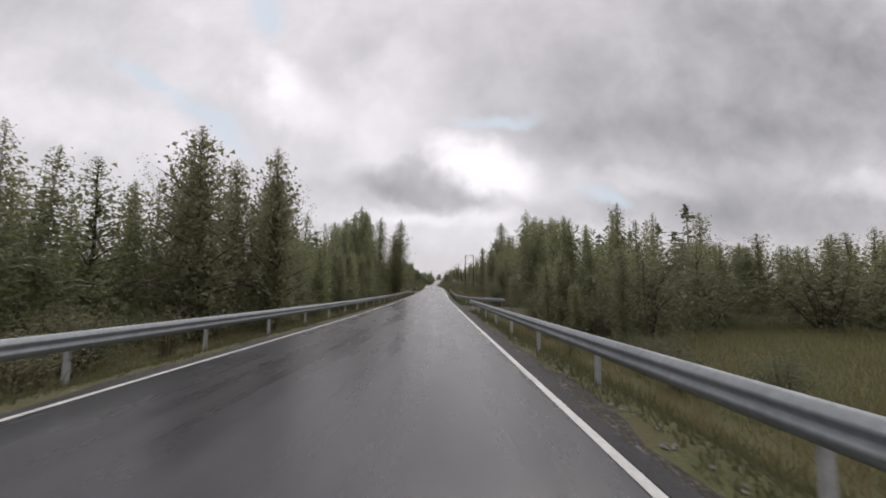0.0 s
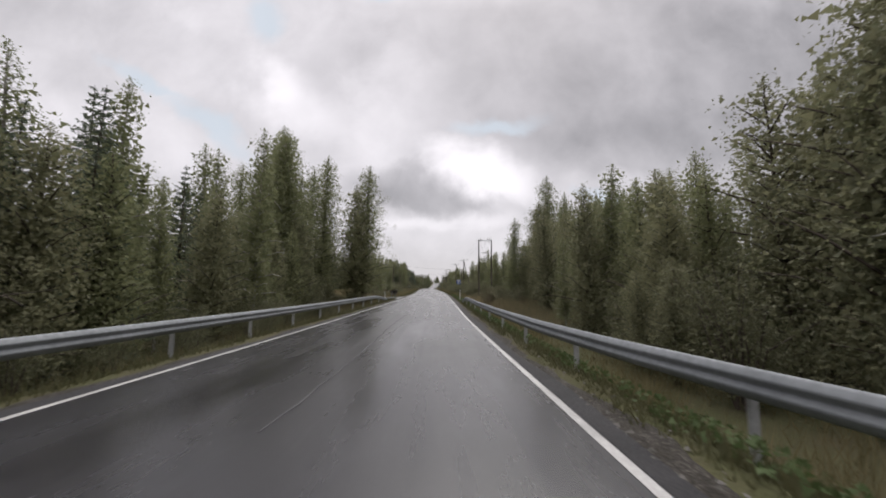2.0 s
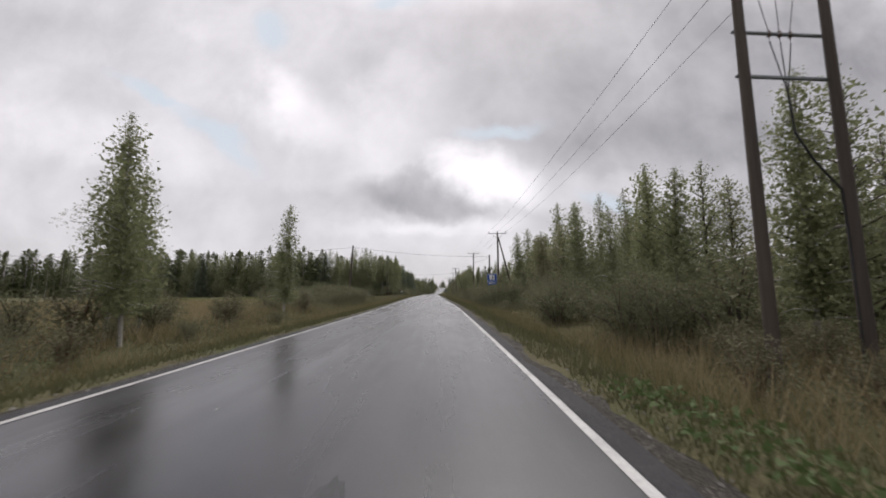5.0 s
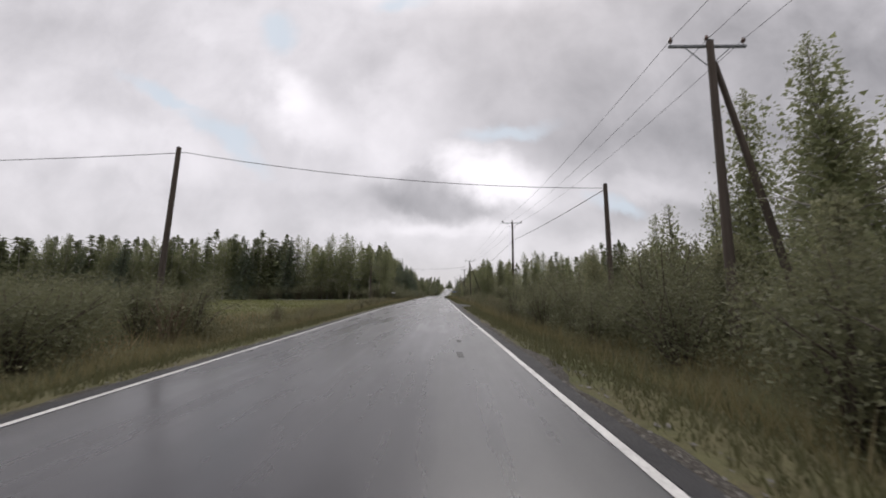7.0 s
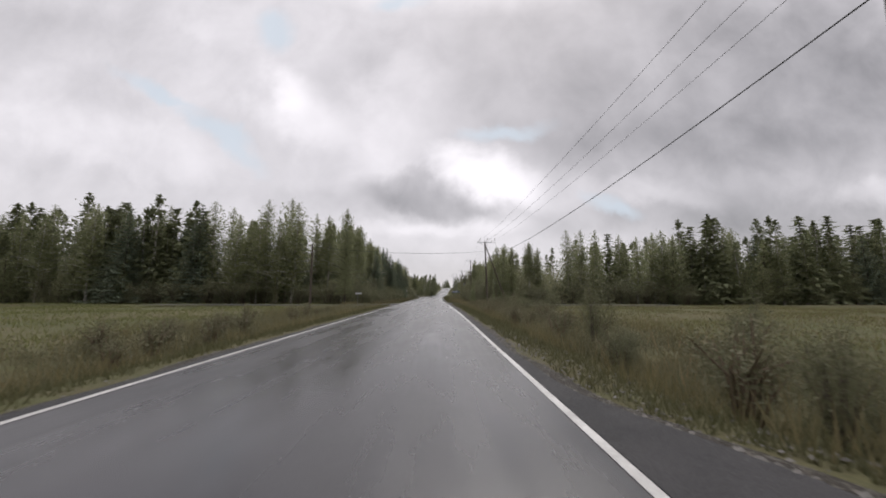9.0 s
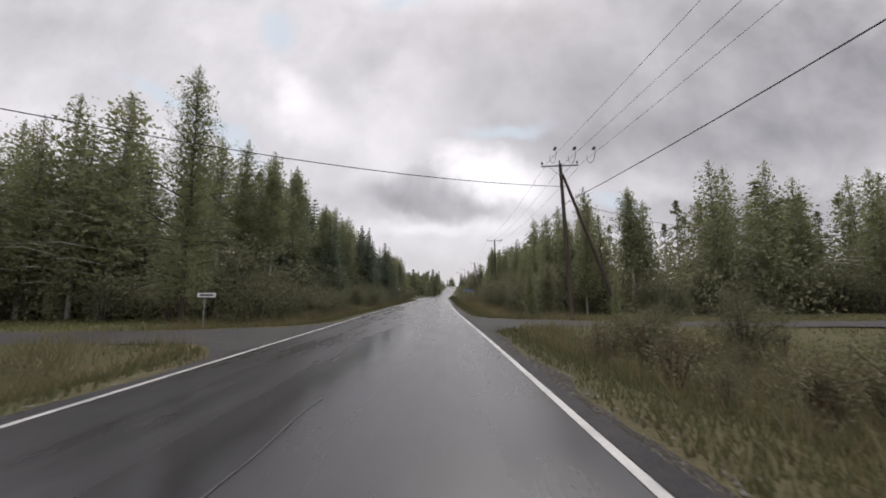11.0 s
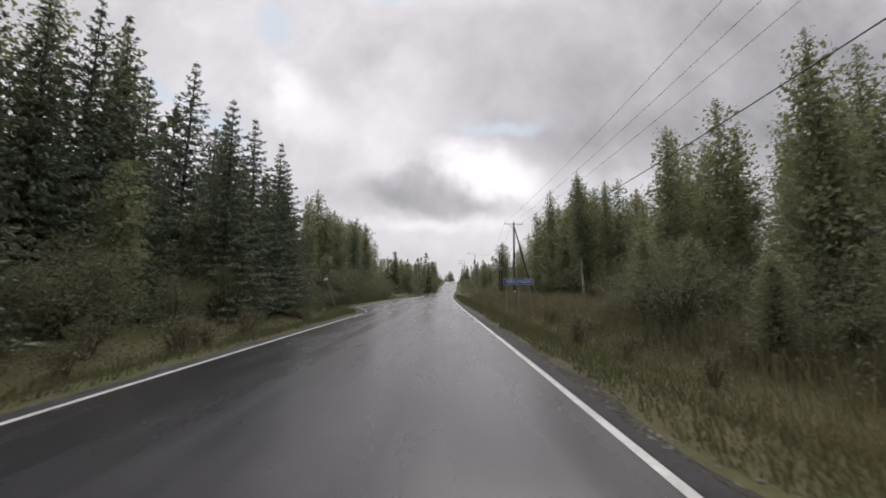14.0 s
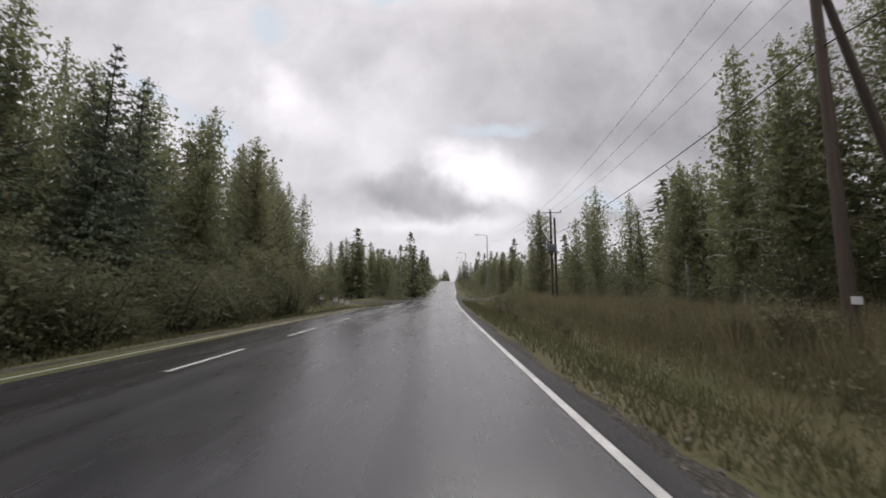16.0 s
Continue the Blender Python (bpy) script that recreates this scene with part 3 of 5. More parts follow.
def guardrail(label, pts, side, first_post, post_places):
    """A W-beam on posts. pts: places (x, y, height of the beam's foot over the ground); side: which way the road lies."""
    rail = thing("guardrail", label, "guard rail", "guard rails by the road")
    pts = np.asarray(pts, float)
    gap = np.r_[0, np.cumsum(np.hypot(*np.diff(pts[:, :2], axis=0).T))]
    total = gap[-1]
    n = max(1, round(total / 4.0))
    for k in range(n):
        d = np.linspace(total * k / n, total * (k + 1) / n + 0.12, 7)
        c = np.stack([np.interp(d, gap, pts[:, i]) for i in range(3)], 1)
        t = np.gradient(c[:, :2], axis=0)
        t /= np.linalg.norm(t, axis=1)[:, None]
        out = np.stack([-t[:, 1], t[:, 0]], 1) * side
        prof = np.array([p for p in W_BEAM] + [(a - 0.006, b) for a, b in W_BEAM[::-1]])
        lap = 0.003 * (k % 2)
        base = road_z(c[:, 1]) + c[:, 2]
        v = np.concatenate([c[:, None, :2] + out[:, None] * (prof[None, :, :1] + lap), (base[:, None] + prof[None, :, 1])[..., None]], -1)
        m = len(prof)
        i = np.arange(7 * m).reshape(7, m)
        j = np.roll(i, -1, axis=1)
        faces = np.stack([i[:-1], j[:-1], j[1:], i[1:]], -1).reshape(-1, 4)
        piece("beam", mesh_np("beam", v, faces, STEEL), rail)
    for k, (x, y, top) in enumerate(post_places):
        foot = float(ground_z(x, y)) - 0.25
        head = float(road_z(y)) + top
        bm = bmesh.new()
        box(bm, (x - side * 0.0, y, (foot + head) / 2), (0.10, 0.055, head - foot), 0.008)
        part("post", bm, POST_STEEL, rail, "pale galvanised post")
    return rail


def rail_x(u, s):
    return float(middle(s)) + u


U_R, U_L = 4.12, -4.42
straight = [(rail_x(U_R, s), s, 0.40) for s in range(-22, 34, 4)] + [(rail_x(U_R + 0.05, 33.0), 33.0, 0.38)]
guardrail("galvanised steel guard rail on posts above the meadow", straight, 1, 0, [(rail_x(U_R + 0.16, s), s, 0.62) for s in np.arange(-17.4, 32, 4.06)])
bend = [(6.2, 37.6), (4.4, 40.8), (3.3, 44.4), (2.83, 48.2), (rail_x(U_R, 52), 52.0)]
bend = [(x, y, 0.33 + 0.017 * k) for k, (x, y) in enumerate(bend)] + [(rail_x(U_R, s), s, 0.40) for s in range(56, 77, 4)] + [(rail_x(U_R, 79), 79, 0.36), (rail_x(U_R, 82), 82, 0.12), (rail_x(U_R, 85), 85, -0.16)]
posts = [(6.05, 38.2, 0.56), (4.5, 41.0, 0.57), (3.28, 46.0, 0.62), (2.9, 50.1, 0.62)] + [(rail_x(U_R + 0.16, s), s, 0.62) for s in np.arange(54.1, 77, 4.2)] + [(rail_x(U_R + 0.16, 80), 80, 0.35)]
guardrail("galvanised steel guard rail bent away round a side road", bend, 1, 0, posts)
left = [(rail_x(U_L, s), s, 0.40) for s in range(-22, 79, 4)] + [(rail_x(U_L, 81), 81, 0.39), (rail_x(U_L, 85.5), 85.5, 0.16), (rail_x(U_L, 90), 90, -0.16)]
guardrail("galvanised steel guard rail on posts below a birch thicket", left, -1, 0, [(rail_x(U_L - 0.16, s), s, 0.62) for s in np.arange(-17.3, 81, 4.05)] + [(rail_x(U_L - 0.16, 84.5), 84.5, 0.3)])


# ---- marker posts ----
def marker_post(x, y, lean=0.0, label="white plastic marker post with a black band", up=0.0):
    base = thing("marker_post", label, "marker post", "marker posts by the road", (x, y, float(ground_z(x, y))))
    base.matrix_basis = base.matrix_basis @ pose(0, 0, 0, 0, lean, 0)
    boxed("shaft", WHITE_PLASTIC, base, (0, 0, 0.5 + up / 2), (0.09, 0.04, 1.2 + up), 0.012)
    boxed("band", BLACK_BAND, base, (0, 0, 0.93 + up), (0.098, 0.046, 0.2), 0.006, "black band")
    boxed("reflector", SIGN_WHITE, base, (0, -0.03, 0.94 + up), (0.055, 0.008, 0.13), 0.003, "pale reflector")
    boxed("cap", WHITE_PLASTIC, base, (0, 0, 1.1 + up), (0.095, 0.045, 0.06), 0.015)
    return base


marker_post(2.86, 87.7, 0.0, up=0.2)
marker_post(-5.75, 90.0, -7, "leaning white marker post with a black band")


# ---- letter boxes ----
def letter_box(name, label, x, y, turn, wide, deep, high, stand, roof_mat, leg_mat, body_mat=GREY_WOOD, shaded_front=True):
    z = float(ground_z(x, y))
    base = thing(name, label, "letter box", "letter boxes", (x, y, z), turn)
    bm = bmesh.new()
    box(bm, (0, 0, stand + high / 2), (wide, deep, high), 0.01)
    body = part("body", bm, body_mat, base)
    if shaded_front:
        # a solid dark panel stands in for the shade inside the open front
        boxed("flap", DARK_FELT_AND_SHADE, body, (wide * 0.12, -deep / 2 - 0.008, stand + high * 0.55), (wide * 0.5, 0.02, high * 0.62), 0.006, "dark panel painted as the shaded open front")
    else:
        boxed("flap", WHITE_PLASTIC, body, (0, -deep / 2 - 0.008, stand + high * 0.62), (wide * 0.8, 0.02, high * 0.5), 0.006)
    bm = bmesh.new()
    box(bm, (0, -0.03, 0), (wide + 0.2, deep + 0.22, 0.03), 0.006, Matrix.Translation((0, 0, stand + high + 0.055)) @ Matrix.Rotation(radians(-15), 4, "Y") @ Matrix.Rotation(radians(-5), 4, "X"))
    part("roof", bm, roof_mat, base)
    for sx in (-1, 1):
        boxed("leg", leg_mat, base, (sx * wide * 0.36, 0, stand / 2 - 0.1), (0.07, 0.07, stand + 0.2), 0.008)
    boxed("shelf", GREY_WOOD, base, (0, 0, stand - 0.02), (wide + 0.06, deep + 0.05, 0.035), 0.006)
    return base


letter_box("letter_box", "weathered grey letter box with dark sloping roof on turquoise legs", -5.42, 95.5, 14, 0.6, 0.5, 0.46, 0.6, DARK_FELT_AND_SHADE, TURQUOISE)
letter_box("letter_box", "small grey letter box with a pale tin roof on thin legs", -5.18, 96.35, 12, 0.42, 0.36, 0.36, 0.72, PALE_ROOF, GREY_WOOD)
for k, dx in enumerate((0.0, 1.35, 1.95, 2.5)):
    letter_box("letter_box", "pale letter box in a row beside the junction", -14.9 + dx, 380.3 + 0.2 * dx, 8, 0.4, 0.35, 0.42, 0.62, PALE_ROOF, GREY_WOOD, WHITE_PLASTIC, False)


# ---- poles and wires ----
def insulator(parent, at, size=1.0):
    bm = bmesh.new()
    x, y, z = at
    rod(bm, (x, y, z), (x, y, z + 0.14 * size), 0.012, 0.012, 6)
    for k, r in enumerate((0.06, 0.075, 0.05)):
        rod(bm, (x, y, z + (0.10 + 0.055 * k) * size), (x, y, z + (0.15 + 0.055 * k) * size), r * size, r * 0.7 * size, 10)
    return part("insulator", bm, GLASS_BROWN, parent, "brown porcelain insulator")


def line_pole(x, y, top, strut=0.0, lean=0.0, arm=True, extra=0.0, label=""):
    """A wooden pole; top: height of its head above the sea of the plan; strut: how far a brace pole leans out to the right."""
    z = float(ground_z(x, y))
    h = top - z
    base = thing("power_pole", label or "dark wooden power pole with a steel crossarm and three insulators", "power pole", "power poles along the road", (x, y, z))
    base.matrix_basis = base.matrix_basis @ pose(0, 0, 0, 0, lean, 0)
    pts = np.stack([np.zeros(8), np.zeros(8), np.linspace(-0.4, h, 8)], 1)
    v, f = tube_arrays(pts, np.linspace(0.155, 0.105, 8), 12)
    piece("pole", mesh_np("pole", v, f, WOOD_POLE, True), base)
    rodded("cap", DARK_FELT_AND_SHADE, base, (0, 0, h), (0, 0, h + 0.05), 0.115, 0.06, 12)
    if strut:
        v, f = tube_arrays([(0.12, 0.05, h * 0.93), (0.12 + strut * 0.5, 0.05, h * 0.46), (0.12 + strut, 0.05, -0.35)], [0.085, 0.11, 0.13], 10)
        piece("strut", mesh_np("strut", v, f, WOOD_POLE, True), base, "leaning brace pole")
    if arm:
        boxed("crossarm", STEEL, base, (0, 0.13, h - 0.08), (2.46, 0.09, 0.075), 0.008)
        for sx in (-1, 1):
            rodded("arm_brace", STEEL, base, (sx * 0.75, 0.12, h - 0.1), (sx * 0.06, 0.12, h - 0.72), 0.016)
        for dx in (-1.15, 0, 1.15):
            insulator(base, (dx, 0.13, h - 0.04 + (0.08 if dx == 0 else 0)))
    rodded("clamp", STEEL, base, (-0.16, -0.02, h - 2.6), (0.16, -0.02, h - 2.6), 0.025)
    return base


wires = []


def wire(a, b, sag, r, mat, label):
    t = np.linspace(0, 1, 22)
    p = np.asarray(a)[None] * (1 - t)[:, None] + np.asarray(b)[None] * t[:, None]
    p[:, 2] -= 4 * sag * t * (1 - t)
    v, f = tube_arrays(p, np.full(len(t), r), 5)
    tagged(new("overhead_wire", mesh_np("overhead_wire", v, f, mat, True)), label, "overhead wire", "overhead wires")


POLES = ((8.45, 160.6, 11.8, 2.2, 0.0), (8.05, 197.3, 13.25, 0.0, 0.3), (6.4, 255.6, 14.35, 3.1, -2.0), (6.6, 296.0, 15.3, 0.0, -1.0), (6.45, 346.9, 16.3, 2.6, 0.5), (9.2, 380.3, 16.6, 0.0, 0.0))
for x, y, top, strut, lean in POLES:
    pole = line_pole(x, y, top, strut, lean, label="dark wooden power pole with crossarm and leaning brace pole" if strut else "")
    if y == 346.9:
        boxed("plate", SIGN_WHITE, pole, (0, -0.17, 1.2), (0.26, 0.02, 0.18), 0.004, "small white marking plate")
heads = [(9.1, 115.0, 11.9)] + [p[:3] for p in POLES] + [(11.0, 440.0, 21.5)]
for (xa, ya, za), (xb, yb, zb) in zip(heads, heads[1:]):
    for dx in (-1.15, 0.0, 1.15):
        wire((xa + dx, ya, za + 0.14), (xb + dx, yb, zb + 0.14), 0.55, 0.009, CONDUCTOR, "thin bare power line between poles")

# the strain insulators and slack loops ahead of the braced junction pole
for dx in (-1.15, 0.0, 1.15):
    loop = thing("jumper_loop", "slack wire loop under a strain insulator", "wire loop", "loops at the junction pole", (6.2 + dx, 253.6, 14.2))
    t = np.linspace(0, 1, 13)
    v, f = tube_arrays(np.stack([0.05 * np.sin(t * 6.28), -0.75 + 1.5 * t, -0.72 * np.sin(t * math.pi) ** 0.8 + 0.25], 1), np.full(13, 0.014), 5)
    piece("slack_wire", mesh_np("slack_wire", v, f, CABLE, True), loop)
    for k in range(3):
        rodded("disc", GLASS_BROWN, loop, (0, -0.62 + 0.14 * k, 0.25), (0, -0.55 + 0.14 * k, 0.25), 0.075, 0.04, 10)

# the two plain telephone poles and the cable that crosses the road
for x, y, top, lean in ((-13.1, 167.2, 11.0, 3.0), (8.35, 169.0, 9.65, -0.5), (-17.0, 240.0, 11.6, 0)):
    line_pole(x, y, top, 0, lean, False, label="plain weathered wooden cable pole without a crossarm")
lower = [(8.35, 169.0, 9.45), (8.2, 197.2, 11.05), (6.5, 255.5, 11.85), (6.75, 295.9, 12.7), (6.5, 346.8, 13.5), (9.2, 380.2, 14.0)]
for (a, b), sag in zip(zip(lower, lower[1:]), (0.15, 0.9, 0.55, 0.55, 0.5)):
    wire(a, b, sag, 0.02, CABLE, "thick black cable slung along the poles")
wire((-12.3, 167.2, 10.75), (8.3, 169.0, 9.45), 0.45, 0.016, CABLE, "black cable slung across the road")
wire((-12.3, 167.2, 10.75), (-60.0, 160.0, 9.0), 0.9, 0.016, CABLE, "black cable slung over the field")
wire((6.3, 255.5, 12.8), (-17.0, 240.0, 11.4), 0.6, 0.02, CABLE, "black cable slung across the junction")
wire((6.5, 255.6, 11.85), (20.0, 262.0, 11.0), 0.3, 0.014, CABLE, "black cable led off into the trees")


def twin_pole():
    """The portal of two poles that once held a transformer."""
    x, y = 9.1, 115.0
    z = float(ground_z(x, y))
    h = 11.5 - z
    base = thing("portal_pole", "two dark wooden poles joined by steel crossbars and cables", "power pole", "power poles along the road", (x, y, z), 4)
    for sx in (-1.15, 1.15):
        v, f = tube_arrays([(sx, 0, -0.4), (sx, 0, h / 2), (sx, 0, h)], [0.15, 0.13, 0.105], 12)
        piece("pole", mesh_np("pole", v, f, WOOD_POLE, True), base)
        rodded("cap", DARK_FELT_AND_SHADE, base, (sx, 0, h), (sx, 0, h + 0.05), 0.115, 0.06, 12)
    for zz, thick in ((h - 0.12, 0.1), (h - 2.35, 0.06), (h - 3.5, 0.07)):
        boxed("crossbar", STEEL, base, (0, 0.13, zz), (2.5, 0.08, thick), 0.008)
    for dx in (-0.75, 0.45, 0.85):
        insulator(base, (dx, 0.13, h - 0.07), 1.5)
    for dx in (-0.28, 0.0, 0.28):
        insulator(base, (dx, 0.13, h - 2.5), 0.9)
        rodded("lead", CABLE, base, (dx * 2.6, 0.13, h - 0.1), (dx, 0.13, h - 2.3), 0.01, None, 5)
        rodded("lead", CABLE, base, (dx, 0.13, h - 2.55), (0.05, 0.13, h - 3.9), 0.014, None, 5)
    v, f = tube_arrays([(0.05, 0.13, h - 3.9), (0.1, 0.12, h - 4.9), (0.5, 0.1, h - 5.6), (1.0, 0.02, h - 6.3), (1.02, 0.0, h - 7.5), (1.02, 0, 0.2)], [0.03] * 6, 7)
    piece("riser_cable", mesh_np("riser_cable", v, f, CABLE, True), base)


twin_pole()


def transformer(x, y, top):
    """The second pole of the last pair, with the transformer hung between the two."""
    z = float(ground_z(x, y))
    base = thing("transformer_pole", "dark wooden pole carrying a grey finned transformer on brackets", "power pole", "power poles along the road", (x, y, z))
    rodded("pole", WOOD_POLE, base, (0.5, 0.3, -0.4), (0.5, 0.3, top - z - 0.6), 0.15, 0.11, 12)
    low = top - z - 4.4
    boxed("tank", STEEL, base, (-0.05, -0.25, low + 0.45), (0.95, 0.55, 0.8), 0.04)
    for k in range(6):
        boxed("fin", STEEL, base, (-0.42 + 0.15 * k, -0.57, low + 0.42), (0.03, 0.1, 0.6), 0.005)
    for dx in (-0.3, 0.0, 0.3):
        insulator(base, (dx, -0.25, low + 0.84), 1.4)
    boxed("bracket", STEEL, base, (0.1, -0.1, low), (1.3, 0.6, 0.08), 0.01)


transformer(9.2, 380.3, 16.6)


def street_lamp(x, y, high=11.0):
    z = float(ground_z(x, y))
    base = thing("street_lamp", "tall grey steel street lamp with an arm over the road", "street lamp", "street lamps on the hill", (x, y, z))
    rodded("mast", STEEL, base, (0, 0, -0.2), (0, 0, high), 0.12, 0.08, 10)
    v, f = tube_arrays([(0, 0, high - 0.02), (-0.35, 0, high + 0.12), (-1.6, 0, high + 0.22)], [0.045, 0.04, 0.035], 8)
    piece("arm", mesh_np("arm", v, f, STEEL, True), base)
    boxed("lamp_head", STEEL, base, (-2.0, 0, high + 0.22), (0.9, 0.24, 0.13), 0.04)


for s, u in ((416, 9.4), (466, 6.8), (510, 6.6), (550, 6.4)):
    street_lamp(float(middle(s)) + u, s, 11.6)


# ---- signs ----
def lettering(name, text, size, mat, parent, at, width):
    cu = bpy.data.curves.new(name, "FONT")
    cu.body, cu.size, cu.align_x, cu.align_y, cu.extrude = text, size, "CENTER", "CENTER", 0.002
    cu.materials.append(mat)
    ob = new(name, cu)
    bpy.context.view_layer.update()
    ob.scale = (width / max(ob.dimensions.x, 0.01), 1, 1)
    ob.location, ob.rotation_euler = at, (radians(90), 0, 0)
    ob.parent = parent
    return ob


def place_sign():
    x, y = 3.62, 328.6
    z = float(ground_z(x, y))
    low = 7.68 - z
    base = thing("place_name_sign", "blue place name sign with white capitals on three steel posts", "road sign", "", (x, y, z), -4)
    wide, high = 2.5, 0.47
    boxed("panel", SIGN_WHITE, base, (0, 0, low + high / 2), (wide, 0.02, high), 0.004)
    boxed("face", SIGN_BLUE, base, (0, -0.011, low + high / 2), (wide - 0.05, 0.012, high - 0.05), 0.004, "blue face with a white rim")
    lettering("letters", "AKKALANSALMI", 0.36, SIGN_WHITE, base, (0, -0.0205, low + high / 2), wide - 0.34)
    for dx in (-1.0, 0.0, 0.95):
        rodded("post", STEEL, base, (dx, 0.05, -0.3), (dx, 0.05, low + high - 0.03), 0.035, None, 12)


def rest_sign():
    x, y = 6.65, 151.2
    z = float(ground_z(x, y))
    low = 4.35 - z
    base = thing("rest_area_sign", "faded blue rest area sign with a plate beneath, tilted among bushes", "road sign", "", (x, y, z), -6)
    base.matrix_basis = base.matrix_basis @ pose(0, 0, 0, 0, -4, 0)
    boxed("panel", SIGN_WHITE, base, (0, 0, low + 0.81), (1.12, 0.02, 0.86), 0.004)
    boxed("face", SIGN_BLUE, base, (0, -0.011, low + 0.81), (1.07, 0.012, 0.81), 0.004)
    boxed("field", SIGN_WHITE, base, (0, -0.02, low + 0.84), (0.56, 0.01, 0.56), 0.003, "white square")
    bm = bmesh.new()
    for k, (w, zz) in enumerate(((0.30, 0.72), (0.24, 0.80), (0.18, 0.88), (0.11, 0.96))):
        verts = [bm.verts.new((0.09 + a, -0.028, low + b)) for a, b in ((-w / 2, zz), (w / 2, zz), (0, zz + 0.13))]
        bm.faces.new(verts)
    box(bm, (0.09, -0.028, low + 0.67), (0.03, 0.004, 0.12))
    part("tree_symbol", bm, BLACK_BAND, base)
    bm = bmesh.new()
    box(bm, (-0.13, -0.028, low + 0.72), (0.2, 0.004, 0.025))
    box(bm, (-0.18, -0.028, low + 0.66), (0.02, 0.004, 0.1))
    box(bm, (-0.08, -0.028, low + 0.66), (0.02, 0.004, 0.1))
    box(bm, (0, -0.028, low + 0.6), (0.48, 0.004, 0.02))
    part("bench_symbol", bm, BLACK_BAND, base)
    boxed("plate", SIGN_BLUE, base, (-0.05, 0, low + 0.2), (1.0, 0.02, 0.34), 0.004)
    boxed("bar", SIGN_WHITE, base, (-0.2, -0.014, low + 0.22), (0.45, 0.006, 0.1), 0.002)
    boxed("bar", SIGN_WHITE, base, (0.2, -0.014, low + 0.22), (0.16, 0.006, 0.1), 0.002)
    for dx in (-0.4, 0.35):
        rodded("post", STEEL, base, (dx, 0.05, -0.3), (dx, 0.05, low + 1.2), 0.03, None, 10)


def finger_sign():
    x, y = -13.2, 249.6
    z = float(ground_z(x, y))
    base = thing("direction_sign", "small white direction sign on a thin post", "road sign", "", (x, y, z), 8)
    rodded("post", STEEL, base, (0, 0, -0.3), (0, 0, 5.95 - z), 0.03, None, 10)
    boxed("board", SIGN_WHITE, base, (0.1, -0.04, 5.8 - z), (0.85, 0.02, 0.22), 0.004)
    boxed("bar", BLACK_BAND, base, (0.1, -0.053, 5.8 - z), (0.6, 0.004, 0.07), 0.001)


def stop_post():
    x, y = -12.35, 330.3
    z = float(ground_z(x, y))
    base = thing("wooden_stake", "leaning pale wooden stake with a small plate", "stake", "", (x, y, z))
    base.matrix_basis = base.matrix_basis @ pose(0, 0, 0, 0, -17, 0)
    boxed("stake", GREY_WOOD, base, (0, 0, 1.3), (0.09, 0.07, 3.1), 0.01)
    boxed("plate", SIGN_WHITE, base, (-0.1, -0.045, 2.72), (0.34, 0.015, 0.2), 0.004)


place_sign()
rest_sign()
finger_sign()
stop_post()


# ---- trees, bushes and grass ----
def cards(rng, pos, size, slim=0.62, hang=None):
    """Small pointed leaves at the places, turned at random; hang: ways along which they lie."""
    n = len(pos)
    a = rng.normal(size=(n, 3)) if hang is None else hang + rng.normal(0, 0.35, (n, 3))
    a /= np.linalg.norm(a, axis=1)[:, None]
    b = np.cross(a, rng.normal(size=(n, 3)))
    b /= np.linalg.norm(b, axis=1)[:, None] + 1e-9
    k = (size * rng.uniform(0.7, 1.2, n))[:, None]
    v = np.stack([pos - a * k * 0.8 + b * k * slim, pos - a * k * 0.5 - b * k * slim, pos + a * k], 1).reshape(-1, 3)
    return v, np.arange(3 * n).reshape(n, 3)


def limb_points(base, way, length, droop, n=4):
    t = np.linspace(0, 1, n)[:, None]
    p = base[None] + way[None] * length * t
    p[:, 2] -= droop * t[:, 0] ** 2
    return p


def crowded(p, leaves, least, cell=0.5):
    """Which places have at least so many leaves in their cell of space."""
    key = lambda a: (np.floor(a / cell).astype(np.int64) + 200) @ np.array([1, 1000, 1000000])
    cells, count = np.unique(key(leaves), return_counts=True)
    spot = np.searchsorted(cells, key(p)).clip(0, len(cells) - 1)
    return (cells[spot] == key(p)) & (count[spot] >= least)


